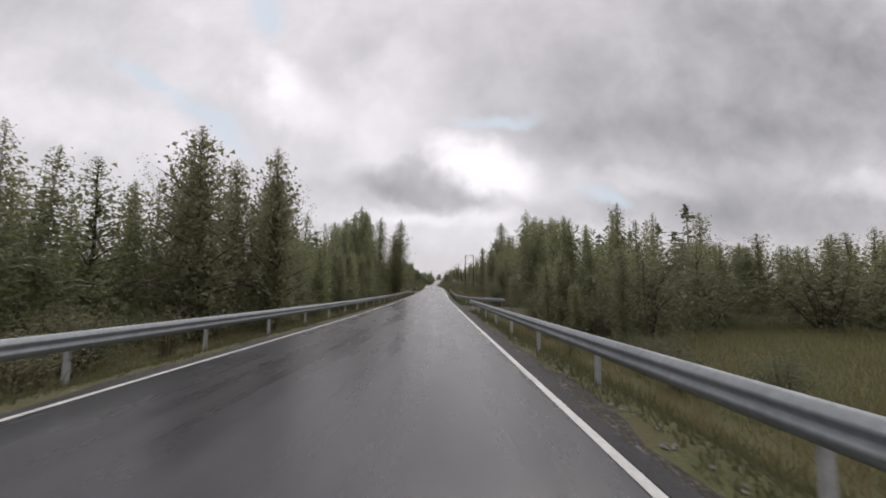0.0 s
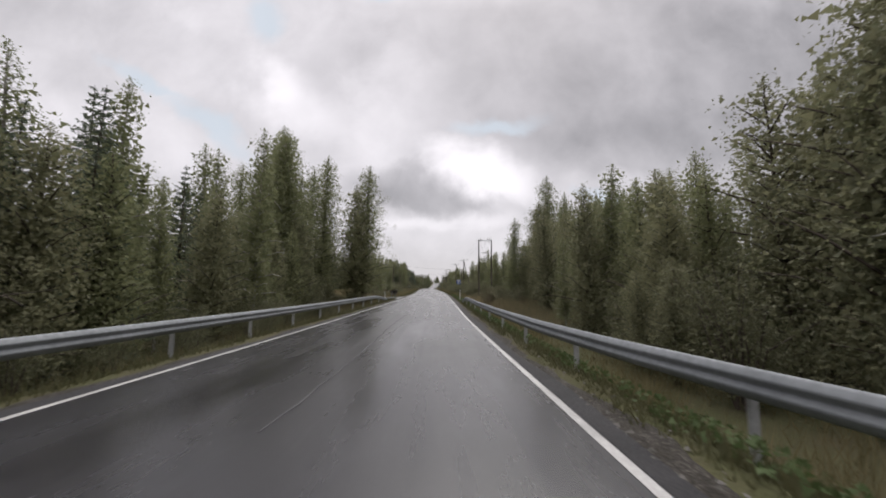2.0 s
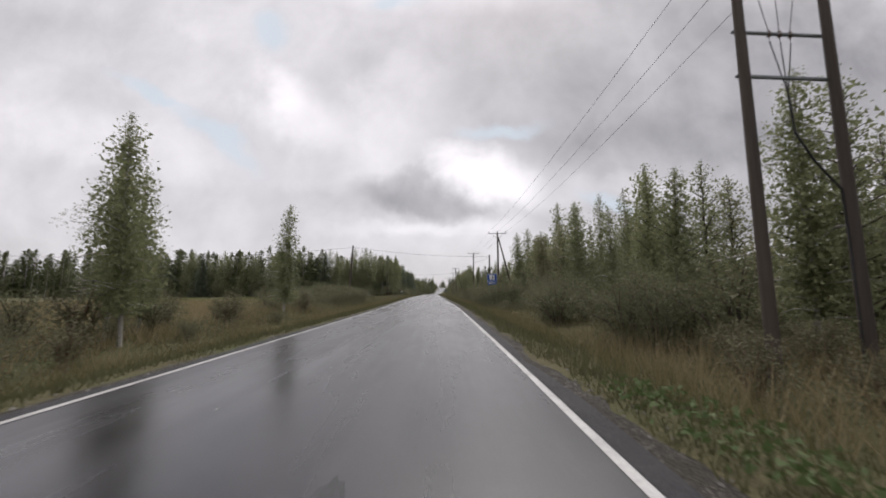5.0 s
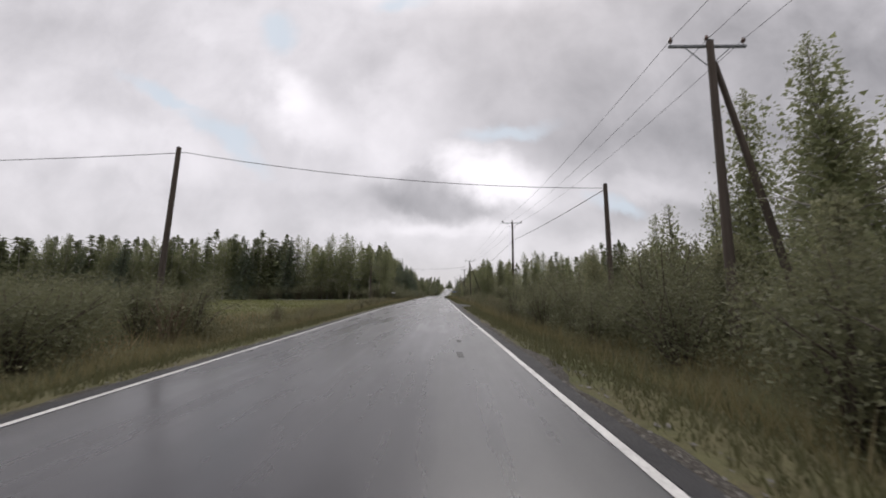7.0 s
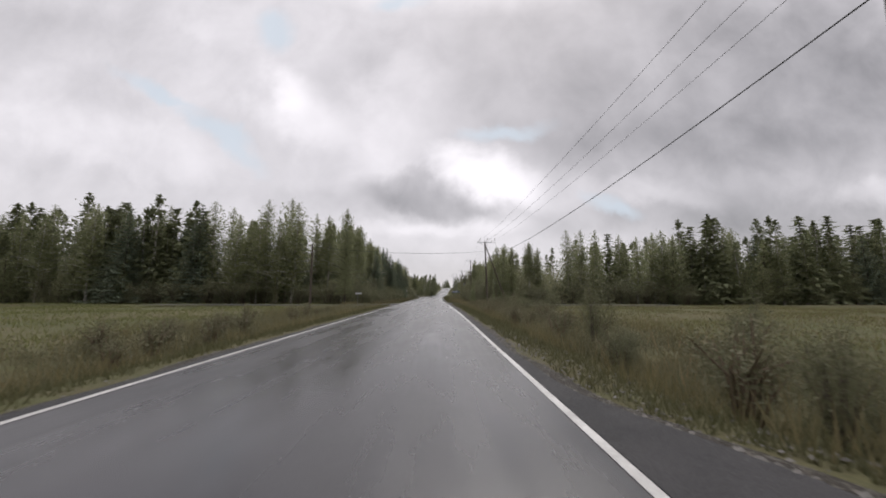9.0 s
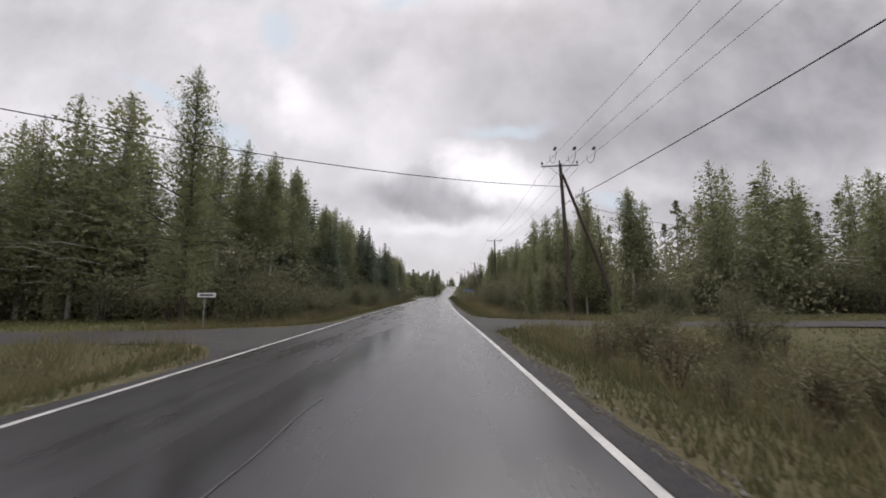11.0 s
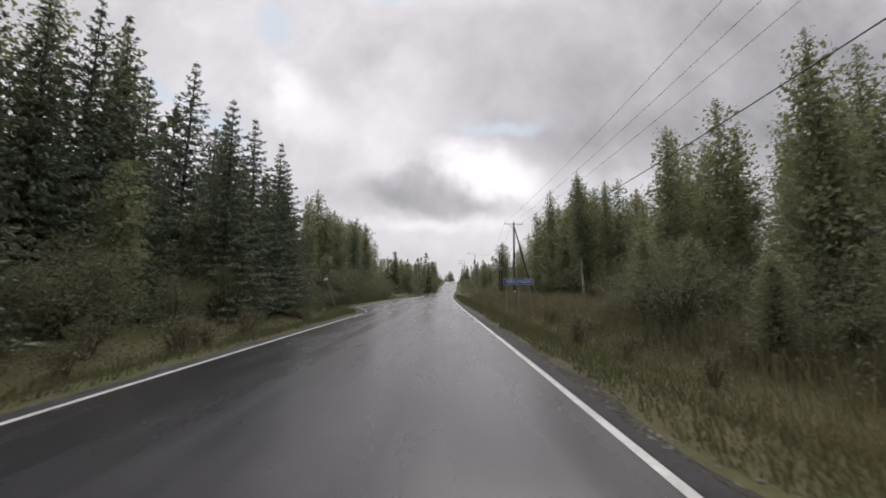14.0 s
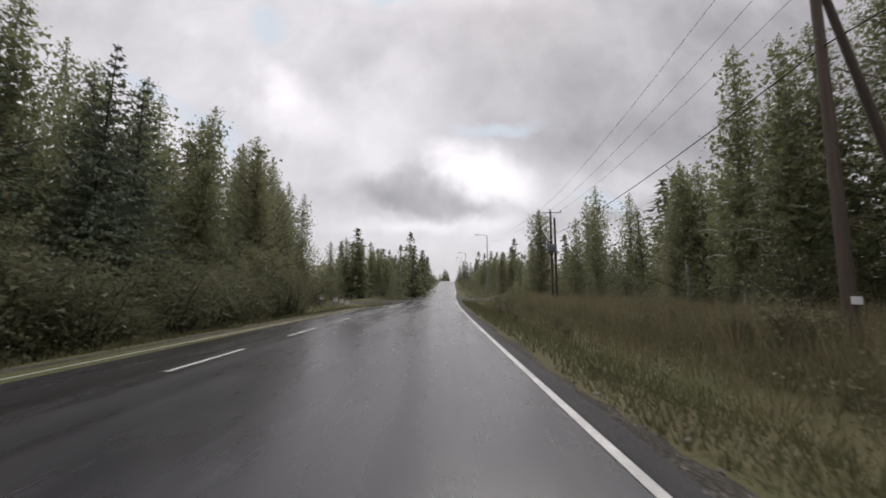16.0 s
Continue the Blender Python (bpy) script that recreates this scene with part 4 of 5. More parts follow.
def broadleaf(seed, high, spread, clear, leaves, leaf, shape=0.7, up=0.75, droop=0.25, puff=0.16, limbs=54, bend=0.03, core=1.0):
    """Trunk with limbs, and leaf places, of a slender broadleaved tree."""
    rng = np.random.default_rng(seed)
    z = np.linspace(0, 1, 10)
    sway = np.cumsum(rng.normal(0, bend * high / 10, (10, 2)), axis=0)
    sway -= sway[0]
    trunk = np.c_[sway, z * high - 0.3 * (z == 0)]
    woods = [tube_arrays(trunk, 0.0085 * high * (1 - z) ** 0.8 + 0.012, 7)]
    spots, inner = [], []
    for i in range(limbs):
        rel = (i + rng.uniform(0, 1)) / limbs
        zz = clear + (1 - clear) * rel
        base = np.array([np.interp(zz, z, trunk[:, k]) for k in range(3)])
        length = spread * ((1 - rel) ** shape * (0.45 + 0.55 * min(1, rel / 0.22))) * (rng.uniform(0.42, 1.0) + (0.35 if rng.uniform() < 0.22 else 0)) + 0.15
        turn = i * 2.4 + rng.normal(0, 0.4)
        rise = up * (0.45 + 0.8 * rel) + rng.normal(0, 0.12)
        way = np.array([math.cos(turn), math.sin(turn), rise])
        way /= np.linalg.norm(way)
        pts = limb_points(base, way, length, droop * length)
        woods.append(tube_arrays(pts[[0, 2, 3]], np.linspace(0.02 + 0.012 * length, 0.006, 3), 3))
        twigs = max(2, int(4.6 * length + 1))
        t = rng.uniform(0.15, 1.03, twigs) ** 0.75
        c = np.stack([np.interp(t, np.linspace(0, 1, 4), pts[:, k]) for k in range(3)], 1)
        c += rng.normal(0, 1, (twigs, 3)).clip(-1.5, 1.5) * (puff * length * (0.4 + 0.7 * t) + 0.05)[:, None]
        n = max(3, int(0.8 * leaves * rng.uniform(0.7, 1.3)))
        p = np.repeat(c, n, axis=0) + rng.normal(0, 1, (twigs * n, 3)).clip(-1.7, 1.7) * np.array([0.125, 0.125, 0.15]) * (0.75 + 0.12 * spread)
        spots.append(p)
    spots = np.concatenate(spots)

    def mantle(n, low, top):
        """Places between two depths of the lumpy inner crown."""
        rel = rng.uniform(0, 0.94, 6 * n)
        wide = spread * (1 - rel) ** shape * (0.45 + 0.55 * np.minimum(1, rel / 0.22)) + 0.12
        rel, wide = (a[rng.uniform(0, wide.max(), 6 * n) < wide][:n] for a in (rel, wide))
        turn = rng.uniform(0, 6.283, len(rel))
        zz = clear + (1 - clear) * rel
        w1, w2, w3 = seed * 1.7, seed * 2.3, seed * 0.9
        lump = 1 + 0.2 * np.sin(3 * turn + w1 + 9 * zz) + 0.16 * np.sin(5 * turn - 17 * zz + w2) + 0.14 * np.sin(2 * turn + 31 * zz + w3)
        r = wide * np.minimum(lump, 1.03) * rng.uniform(low, top, len(rel))
        climb = 0.8 * up * (0.45 + 0.8 * rel)
        height = zz * high + r * climb / np.sqrt(1 + climb**2) - droop * r * r / (wide + 0.3)
        stem = np.stack([np.interp(zz, z, trunk[:, k]) for k in range(2)], 1)
        p = np.c_[stem[:, 0] + r * np.cos(turn), stem[:, 1] + r * np.sin(turn), height]
        p += rng.normal(0, 0.06, p.shape)
        near = crowded(p, spots, 2, 0.6)
        return p[near], wide[near]

    spots = spots[crowded(spots, spots, 3, 0.6)]
    tips = int(40 + 6 * leaves)
    lift = rng.uniform(0, 1, tips)
    leader = np.c_[rng.normal(0, 0.05, (tips, 2)) * (0.5 + 4 * (1 - lift[:, None])) + trunk[-1, :2], high * (0.9 + 0.13 * lift)]
    spots = np.concatenate([spots, leader])
    inner, _ = mantle(int(0.26 * core * len(spots)), 0.35, 0.72)
    deep, room = mantle(int(0.55 * core * len(spots)), 0.03, 0.55)
    return (woods[0], joined(woods[1:])), joined((cards(rng, spots, leaf), cards(rng, inner, 1.15 * leaf + 0.01, 0.8), cards(rng, deep, (0.07 * room).clip(0.05, 0.11), 0.85)))


def shrub(seed, high, wide, leaves, leaf):
    """Many stems from one root, leaves in uneven clumps down to the ground."""
    rng = np.random.default_rng(seed)
    woods, spots = [], []
    for i in range(15):
        turn, out = i * 2.4 + rng.normal(0, 0.3), rng.uniform(0.15, 1.0)
        top = np.array([math.cos(turn) * wide * out, math.sin(turn) * wide * out, high * rng.uniform(0.62, 1.0) * (1 - 0.3 * out**2)])
        knee = top * np.array([0.35, 0.35, 0.55]) + rng.normal(0, 0.1, 3)
        pts = np.stack([np.array([0.1 * math.cos(turn), 0.1 * math.sin(turn), -0.1]), knee, top])
        woods.append(tube_arrays(pts, [0.035, 0.022, 0.006], 4))
        n = leaves // 15
        t = rng.uniform(0.1, 1.04, n) ** 0.75
        p = np.stack([np.interp(t, [0, 0.5, 1], pts[:, k]) for k in range(3)], 1)
        p += rng.normal(0, 1, (n, 3)).clip(-1.8, 1.8) * (wide * (0.10 + 0.18 * (1 - np.abs(2 * t - 1))))[:, None]
        p[:, 2] = np.abs(p[:, 2]) + 0.02
        spots.append(p)
    spots = np.concatenate(spots)
    inner = spots[::14] * np.array([0.78, 0.78, 0.82])
    return (None, joined(woods)), joined((cards(rng, spots, leaf), cards(rng, inner, 0.018 * wide + leaf, 0.75)))


def conifer(seed, high, wide, density=1.0, clear=0.04, leaf=0.17):
    """A spruce: whorls of drooping limbs with hanging sprays of needles."""
    rng = np.random.default_rng(seed)
    z = np.linspace(0, 1, 8)
    trunk = np.c_[np.zeros(8), np.zeros(8), z * high - 0.3 * (z == 0)]
    woods = [tube_arrays(trunk, 0.011 * high * (1 - z) + 0.012, 7)]
    spots, ways = [], []
    levels = int(high * 2.2)
    for lev in range(levels):
        rel = (lev + 0.5) / levels
        zz = high * (clear + (1 - clear) * rel)
        ring = max(4, int(9 * (1 - rel) + 3))
        for k in range(ring):
            turn = k * 2 * math.pi / ring + lev * 1.1 + rng.normal(0, 0.2)
            length = wide * (1 - rel) ** 0.85 * rng.uniform(0.7, 1.2) + 0.12
            way = np.array([math.cos(turn), math.sin(turn), -0.12 + 0.5 * rel])
            pts = limb_points(np.array([0, 0, zz]), way, length, 0.10 * length)
            pts[-1, 2] += 0.12 * length
            if length > 0.8:
                woods.append(tube_arrays(pts[[0, 3]], [0.025, 0.008], 3))
            n = max(2, int(10 * length * density))
            t = rng.uniform(0.1, 1.0, n)
            p = np.stack([np.interp(t, np.linspace(0, 1, 4), pts[:, c]) for c in range(3)], 1)
            side = np.cross(way, (0, 0, 1.0))
            p += side[None] * (rng.normal(0, 0.16, n) * length * (1.1 - t))[:, None]
            p[:, 2] -= rng.uniform(0, 0.16, n)
            spots.append(p)
            ways.append(np.broadcast_to(way * 0.8 + np.array([0, 0, -0.45]), (n, 3)))
    n = int(70 * high * min(1, density))
    rel, turn = 1 - np.sqrt(rng.uniform(0, 1, n)), rng.uniform(0, 6.283, n)
    r = wide * (1 - rel) ** 0.85 * rng.uniform(0.05, 0.62, n)
    core = np.c_[r * np.cos(turn), r * np.sin(turn), high * (clear + (1 - clear) * rel) - 0.1]
    return (woods[0], joined(woods[1:])), joined((cards(rng, np.concatenate(spots), leaf, 0.42, hang=np.concatenate(ways)), cards(rng, core, 1.5 * leaf * (1.15 - rel), 0.6)))


def tree_thing(name, label, category, woods, crown, bark, leaf, group):
    base = tagged(new(name), label, category, group)
    trunk, limbs = woods
    if trunk is not None:
        piece("trunk", mesh_np("trunk", *trunk, bark, True), base)
    name = "stem_growth" if trunk is None else "branching"
    tagged(piece(name, mesh_np(name, *limbs, bark, True), base), kind="stuff")
    piece("crown", mesh_np("crown", *crown, leaf), base)
    return base


TREES = "trees beside the road"
BUSHES = "bushes beside the road"


def broad_kind(name, label, own, seeds, shape, bark, leaf, coarse):
    """Variants of a broadleaved tree: full ones, then coarser ones for rows further back."""
    high, spread, clear, leaves, size, *rest = shape
    full = [(own, lambda k=k: tree_thing(name, label, "tree", *broadleaf(k, high, spread, clear, leaves, size, *rest), bark, leaf, TREES)) for k in seeds]
    back = [(own, lambda k=k: tree_thing(name, label, "tree", *broadleaf(k + 5, high, spread, clear, leaves * coarse, size * coarse**-0.25, *rest), bark, leaf, TREES)) for k in seeds[:3]]
    return full, back


def shrub_kind(name, label, own, seeds, shape, bark, leaf, coarse):
    high, wide, leaves, size = shape
    full = [(own, lambda k=k: tree_thing(name, label, "bush", *shrub(k, high, wide, leaves, size), bark, leaf, BUSHES)) for k in seeds]
    back = [(own, lambda k=k: tree_thing(name, label, "bush", *shrub(k + 5, high, wide, int(leaves * coarse), size * coarse**-0.5), bark, leaf, BUSHES)) for k in seeds]
    return full, back


def conifer_kind(name, label, own, seeds, shape, bark, leaf):
    made_of = [(own, lambda k=k: tree_thing(name, label, "tree", *conifer(k, *shape), bark, leaf, TREES)) for k in seeds]
    return made_of, made_of


KINDS = {
    "birch": broad_kind("birch_tree", "slender birch with a pale trunk and airy yellow-green crown", 10.0, (11, 12, 13, 14),
                        (10.0, 2.6, 0.12, 19, 0.043, 0.95, 0.85, 0.34, 0.13, 64), BIRCH_BARK, BIRCH_LEAF, 0.65),
    "thicket": broad_kind("young_birch", "dense young birch leafy down to the ground", 8.0, (31, 32, 33, 34),
                          (8.0, 2.75, 0.02, 17, 0.044, 1.0, 0.95, 0.15, 0.14, 68), DARK_BARK, BIRCH_LEAF, 0.5),
    "alder": broad_kind("alder_tree", "broad dark green alder with dense foliage", 9.0, (51, 52, 53),
                        (9.0, 3.0, 0.03, 20, 0.045, 0.72, 0.85, 0.1, 0.17, 68), DARK_BARK, ALDER_LEAF, 0.5),
    "aspen": broad_kind("aspen_tree", "tall aspen with dark trunk and loose rustling crown", 16.0, (71, 72, 73),
                        (16.0, 4.1, 0.10, 52, 0.038, 0.7, 0.7, 0.2, 0.2, 90, 0.03, 0.25), DARK_BARK, BIRCH_LEAF, 0.5),
    "bare": broad_kind("tall_birch", "tall birch with a bare lower trunk at the wood's edge", 14.0, (91, 92, 93),
                       (14.0, 3.1, 0.36, 25, 0.05, 0.8, 0.75, 0.3, 0.13, 70), BIRCH_BARK, BIRCH_LEAF, 0.6),
    "spruce": conifer_kind("spruce_tree", "dark pointed spruce with drooping branches", 14.0, (111, 112, 113), (14.0, 3.0, 2.6, 0.03, 0.135), DARK_BARK, NEEDLE),
    "bush": shrub_kind("willow_bush", "rounded grey-green willow bush on the verge", 3.0, (131, 132, 133), (3.0, 1.8, 5600, 0.038), DARK_BARK, WILLOW_LEAF, 0.4),
    "weedbush": shrub_kind("weed_clump", "tall leafy roadside weeds", 1.6, (151, 152, 153), (1.6, 0.9, 1000, 0.04), DEAD_STEM, WEED, 0.6),
}
made = {}
placing = random.Random(7)


# height of the wood's edge above the road, every 10 m from the start on, for trees 13 m beside the road's middle; 30: open land
CANOPY = {-1: [5.8, 6, 9, 11.5, 10.5, 10, 11, 11, 16, 18] + [30] * 16 + [12.5, 13.5, 12, 12.5, 13, 14, 14.5, 13, 12.3, 12.2, 12.5, 12.5, 12.5, 11.7, 12.2, 12.3, 12, 12, 11.8, 11, 10, 9, 8],
          1: [3.4, 3.4, 4, 7.2, 8, 10.5, 8.6, 9.5, 9.5, 11.5, 9.5, 8.2, 8.5, 8.9, 9.5, 9.5, 11, 11] + [30] * 8 + [8.5, 8.2, 7.2, 8.6, 9.6, 8.8, 9.5, 9, 9.5, 11.5, 7.8, 8, 8.5, 9.5, 10.9, 9.3, 9.3, 9.3, 9.4, 9.4, 9, 9, 9]}


def drop(x, y):
    """How far the ground lies below the road."""
    return float(road_z(y)) - float(ground_z(x, y))


def grown(x, y, high):
    """The height of a wild tree, kept under the wood's edge."""
    u = x - float(middle(y))
    edge = CANOPY[1 if u > 0 else -1]
    top = 1.4 + (np.interp(y / 10, range(len(edge)), edge) - 1.4) * abs(u) / 13 + drop(x, y)
    return high if high < top else float(top) * placing.uniform(0.82, 1.0)


def plant(kind, x, y, high, widen=1.0, variant=None):
    """One tree or bush, at its height, on the ground."""
    beside = abs(x - float(middle(y)))
    back = beside > (10.5 if kind == "bush" else 13.6) and variant is None
    choice = KINDS[kind][1 if back else 0]
    v = placing.randrange(len(choice)) if variant is None else variant
    own, build = choice[v]
    kind = kind + " back" * back
    k = high / own
    z = float(ground_z(x, y))
    lean = placing.uniform(-2, 2)
    wide = k * widen * placing.uniform(0.95, 1.2)
    m = pose(x, y, z, lean, placing.uniform(-2, 2), placing.uniform(0, 360)) @ Matrix.Diagonal((wide, wide, k, 1))
    if (kind, v) not in made:
        made[kind, v] = build()
        made[kind, v].matrix_basis = m
        return made[kind, v]
    first = made[kind, v]
    return copy_thing(first, m @ Matrix.Diagonal((*(1 / c for c in first.scale), 1)))


def scatter(kinds, u0, u1, s0, s1, n, low, high, widen=1.0, gap=1.6):
    """n trees spread over a strip beside the road: offsets from the road's middle, stretch along it, heights."""
    kinds = kinds.split()
    done = []
    placing.seed(int(s0 * 131 + u0 * 17 + s1 * 7 + n) % 99991)
    for _ in range(n * 12):
        if len(done) == n:
            break
        u, s = placing.uniform(u0, u1), placing.uniform(s0, s1)
        if any((u - a) ** 2 + (s - b) ** 2 < gap**2 for a, b in done):
            continue
        if any(side * u > 0 and abs(s - at) < half + 1.6 and abs(u) < far + 2.5 for side, at, half, far in SIDE_ROADS):
            continue
        done.append((u, s))
        x = float(middle(s)) + u
        plant(placing.choice(kinds), x, s, grown(x, s, placing.uniform(low, high)), widen)


def at(kind, x, y, high, widen=1.0, variant=0):
    plant(kind, x, y, high, widen, variant)


def crest(kind, u, s, top, widen=0.95):
    """A tree u beside the road's middle whose top stands that high above the road."""
    x = float(middle(s)) + u
    plant(kind, x, s, top + drop(x, s), widen, placing.randrange(3))


# the trees that stand out of the wood's edge
for kind, u, s, top in (("spruce", -30, 78.4, 20.3), ("birch", -12, 52.5, 9.4), ("birch", -12, 58.9, 10.4), ("spruce", -12, 57.4, 9.6), ("birch", -10.5, 69.0, 12.1), ("birch", -16, 72.0, 11.9), ("birch", -17, 76.0, 13.0), ("bare", -12.5, 79.0, 16.0), ("alder", -13, 36.5, 11.2), ("spruce", -12, 54.5, 7.6)):
    crest(kind, u, s, top)
for kind, u, s, top in (("bare", -14, 273.4, 15.1), ("bare", -12.5, 264.0, 13.6), ("bare", -13.5, 281.0, 12.6), ("spruce", -14, 268.9, 11.5), ("birch", -14, 288.4, 13.1), ("spruce", -14, 293.9, 12.3), ("spruce", -14, 306.0, 13.0), ("spruce", -14, 308.9, 13.4), ("spruce", -14.6, 311.2, 15.0), ("spruce", -14.4, 313.6, 15.7), ("spruce", -14.6, 318.3, 16.0), ("birch", -14, 297.1, 13.9), ("birch", -14, 286.3, 13.0), ("birch", -14, 340.7, 11.8),
                        ("birch", -14, 345.5, 13.8), ("spruce", -14, 350.4, 12.8), ("spruce", -14, 332.3, 13.2), ("alder", -13, 369.8, 13.4), ("birch", -14, 364.0, 13.6), ("birch", -14, 351.5, 12.5)):
    crest(kind, u, s, top)
for kind, u, s, top in (("birch", 12, 43.5, 9.1), ("birch", 12, 48.4, 10.7), ("thicket", 12, 32.6, 7.3), ("thicket", 12, 31.2, 6.7), ("thicket", 12, 35.1, 7.4), ("aspen", 11.5, 95.2, 10.5),
                        ("thicket", 16.5, 81.0, 9.4), ("thicket", 16.5, 83.5, 9.9), ("thicket", 16.5, 77.7, 8.2), ("alder", 12.5, 82.0, 8.9), ("birch", 12, 66.0, 9.0), ("thicket", 12.5, 63.8, 7.2), ("thicket", 12, 62.1, 7.0), ("birch", 15, 65.0, 8.4), ("thicket", 15, 61.5, 8.4)):
    crest(kind, u, s, top)
for kind, u, s, top in (("birch", 14, 263.8, 10.0), ("birch", 14, 268.0, 8.5), ("birch", 14, 275.9, 10.0), ("thicket", 14, 271.8, 8.1), ("thicket", 14, 281.5, 7.4), ("alder", 15, 284.3, 7.9), ("alder", 16, 286.4, 8.4), ("alder", 18, 281.0, 9.5), ("birch", 17.9, 283.8, 12.7), ("birch", 18.5, 300.5, 14.1), ("birch", 21.5, 342.0, 14.2), ("thicket", 14, 283.5, 7.4), ("thicket", 14, 285.3, 7.6), ("birch", 14, 288.0, 7.8),
                        ("birch", 14, 297.6, 9.2), ("birch", 14, 307.3, 10.0), ("birch", 14, 316.1, 10.4), ("bare", 15, 332.6, 12.4), ("birch", 16, 347.5, 14.4), ("birch", 16, 334.3, 11.5), ("thicket", 16, 340.5, 10.3),
                        ("aspen", 16, 329.0, 10.5), ("birch", 16, 356.7, 13.1), ("birch", 16, 354.1, 12.0), ("alder", 16, 398.1, 13.1)):
    crest(kind, u, s, top)

# left, from the start to the field
for x, y, h in ((-13.0, 22.5, 11.6), (-10.8, 27.5, 12.0), (-15.5, 25, 10.5), (-12.8, 31, 11.0), (-13.7, 27.0, 11.2), (-17.5, 29.5, 10.5)):
    at("alder", x, y, h, 0.95)
scatter("thicket birch", -24, -13.5, 15, 26, 16, 7.6, 9.4, 1.15, 1.3)
scatter("thicket", -22, -12.5, 4, 15, 9, 4.0, 5.5, 1.2, 1.3)
scatter("bush weedbush", -11, -8, -6, 20, 12, 1.5, 2.6, 1.2)
scatter("thicket alder birch", -13.0, -10.2, 33, 78, 22, 6.5, 8.6)
scatter("spruce birch thicket", -17, -13.5, 34, 80, 15, 9, 12)
scatter("bush", -9.8, -8.2, 30, 80, 14, 1.5, 2.6, 1.0)
for kind, x, y, h in (("aspen", -15.5, 82, 18.3), ("aspen", -8.7, 91.0, 17.0), ("bare", -17.5, 85, 17.5), ("aspen", -12.5, 86.5, 16.5), ("alder", -9.2, 89.8, 14),
                      ("bare", -20.0, 90, 17), ("aspen", -16.0, 92, 16.5), ("alder", -14, 93, 9), ("aspen", -23, 88, 16), ("birch", -13.4, 82.5, 13.5), ("alder", -12.2, 79.0, 9.0)):
    at(kind, x, y, h, 1.1)
scatter("bush alder", -13, -8.5, 80, 90, 6, 2, 4.5)
scatter("bush weedbush", -24, -6.6, 92.5, 98.6, 30, 0.8, 1.5, 1.1, 0.9)
# left field: a few birches, weeds
for x, y, h in ((-10.6, 120.5, 8.3), (-12.6, 122.3, 8.6), (-13.6, 125.5, 7.6), (-10.6, 135.3, 8.0)):
    at("birch", x, y, h, 1.1)
scatter("bush weedbush", -14, -8.5, 113, 166, 30, 1.0, 2.2, 1.2)
scatter("weedbush", -9, -6.2, 168, 244, 26, 0.7, 1.4, 1.1, 1.0)
scatter("bush", -14, -8.8, 146, 168, 18, 2.1, 3.0, 1.2, 1.3)
scatter("birch birch spruce bare", -50, -17, 258, 268, 22, 13.5, 18.5, 1.25, 1.8)
scatter("bush alder", -50, -14, 256.5, 262, 22, 2.5, 5.0, 1.3, 1.4)
scatter("birch spruce birch birch", -112, -50, 258, 266, 40, 13, 18, 1.25, 2.2)
scatter("thicket alder", -112, -50, 256.5, 260, 26, 4.5, 8.0, 1.5, 1.8)
scatter("bare birch", -17, -11.5, 262, 272, 4, 14, 17)
# left wood along the road
at("aspen", -15.6, 251.6, 14.5, 0.85)
for x, y, h in ((-15.0, 316.5, 12.5), (-15.2, 320.0, 12.8), (-15.0, 323.0, 12.4), (-15.0, 325.5, 11.9), (-15.5, 278.0, 11.2), (-15.6, 280.4, 11.4), (-14.8, 298.0, 12.0), (-15.2, 300.0, 11.6), (-14.8, 302.2, 11.0), (-16.2, 353.0, 11.8), (-16.4, 355.5, 11.2)):
    at("spruce", x, y, h, 1.0)
scatter("bush", -12.6, -8.6, 256, 300, 30, 2.2, 4.0, 1.15, 1.3)
scatter("bush alder thicket", -14.5, -11, 258, 384, 38, 3.5, 6.5, 1.1)
scatter("bare birch spruce", -20, -15.5, 270, 306, 15, 13.5, 18)
scatter("spruce spruce birch", -19, -14.5, 300, 340, 14, 14, 18.5)
scatter("weedbush", -9, -6.2, 258, 318, 26, 0.8, 1.6, 1.1, 1.0)
scatter("bush", -11.5, -8.0, 302, 320, 8, 1.8, 3.2, 1.1, 1.2)
scatter("bush weedbush", -11.5, -8.6, 322, 364, 20, 1.2, 2.6, 1.1, 1.2)
scatter("alder birch thicket", -18, -12.5, 338, 386, 20, 9, 13)
scatter("alder bush", -12.2, -9.6, 338, 372, 18, 3.2, 5.2, 1.2)
scatter("bare birch", -22, -17, 340, 390, 10, 14, 18)
scatter("birch thicket alder", -16, -10.5, 399, 470, 22, 7, 10)
# right, from the start to the side road
for kind, u, s, top in (("thicket", 26.5, 35.5, 5.6), ("alder", 29, 36.5, 5.7), ("thicket", 28, 34.5, 5.2), ("thicket", 30.5, 36, 5.5), ("alder", 24, 37, 6.1), ("thicket", 33, 36.5, 5.5), ("thicket", 36, 38, 5.6), ("alder", 27, 39, 6.0), ("thicket", 31.5, 40, 5.9)):
    crest(kind, u, s, top, 1.3)
scatter("thicket alder birch", 17.5, 26, 34, 58, 14, 7, 9)
scatter("thicket thicket alder", 22, 62, 29, 38, 26, 5.5, 7.5, 1.35)
scatter("bush", 7.2, 9.8, 9, 18, 4, 1.3, 1.9)
scatter("alder bush", 19, 60, 28, 34, 22, 4.0, 6.5, 1.4, 1.6)
scatter("bush alder thicket", 8.6, 13.5, 21, 31.5, 11, 2.8, 6.0)
scatter("thicket birch", 11.5, 17, 24, 38, 9, 7.5, 9.5)
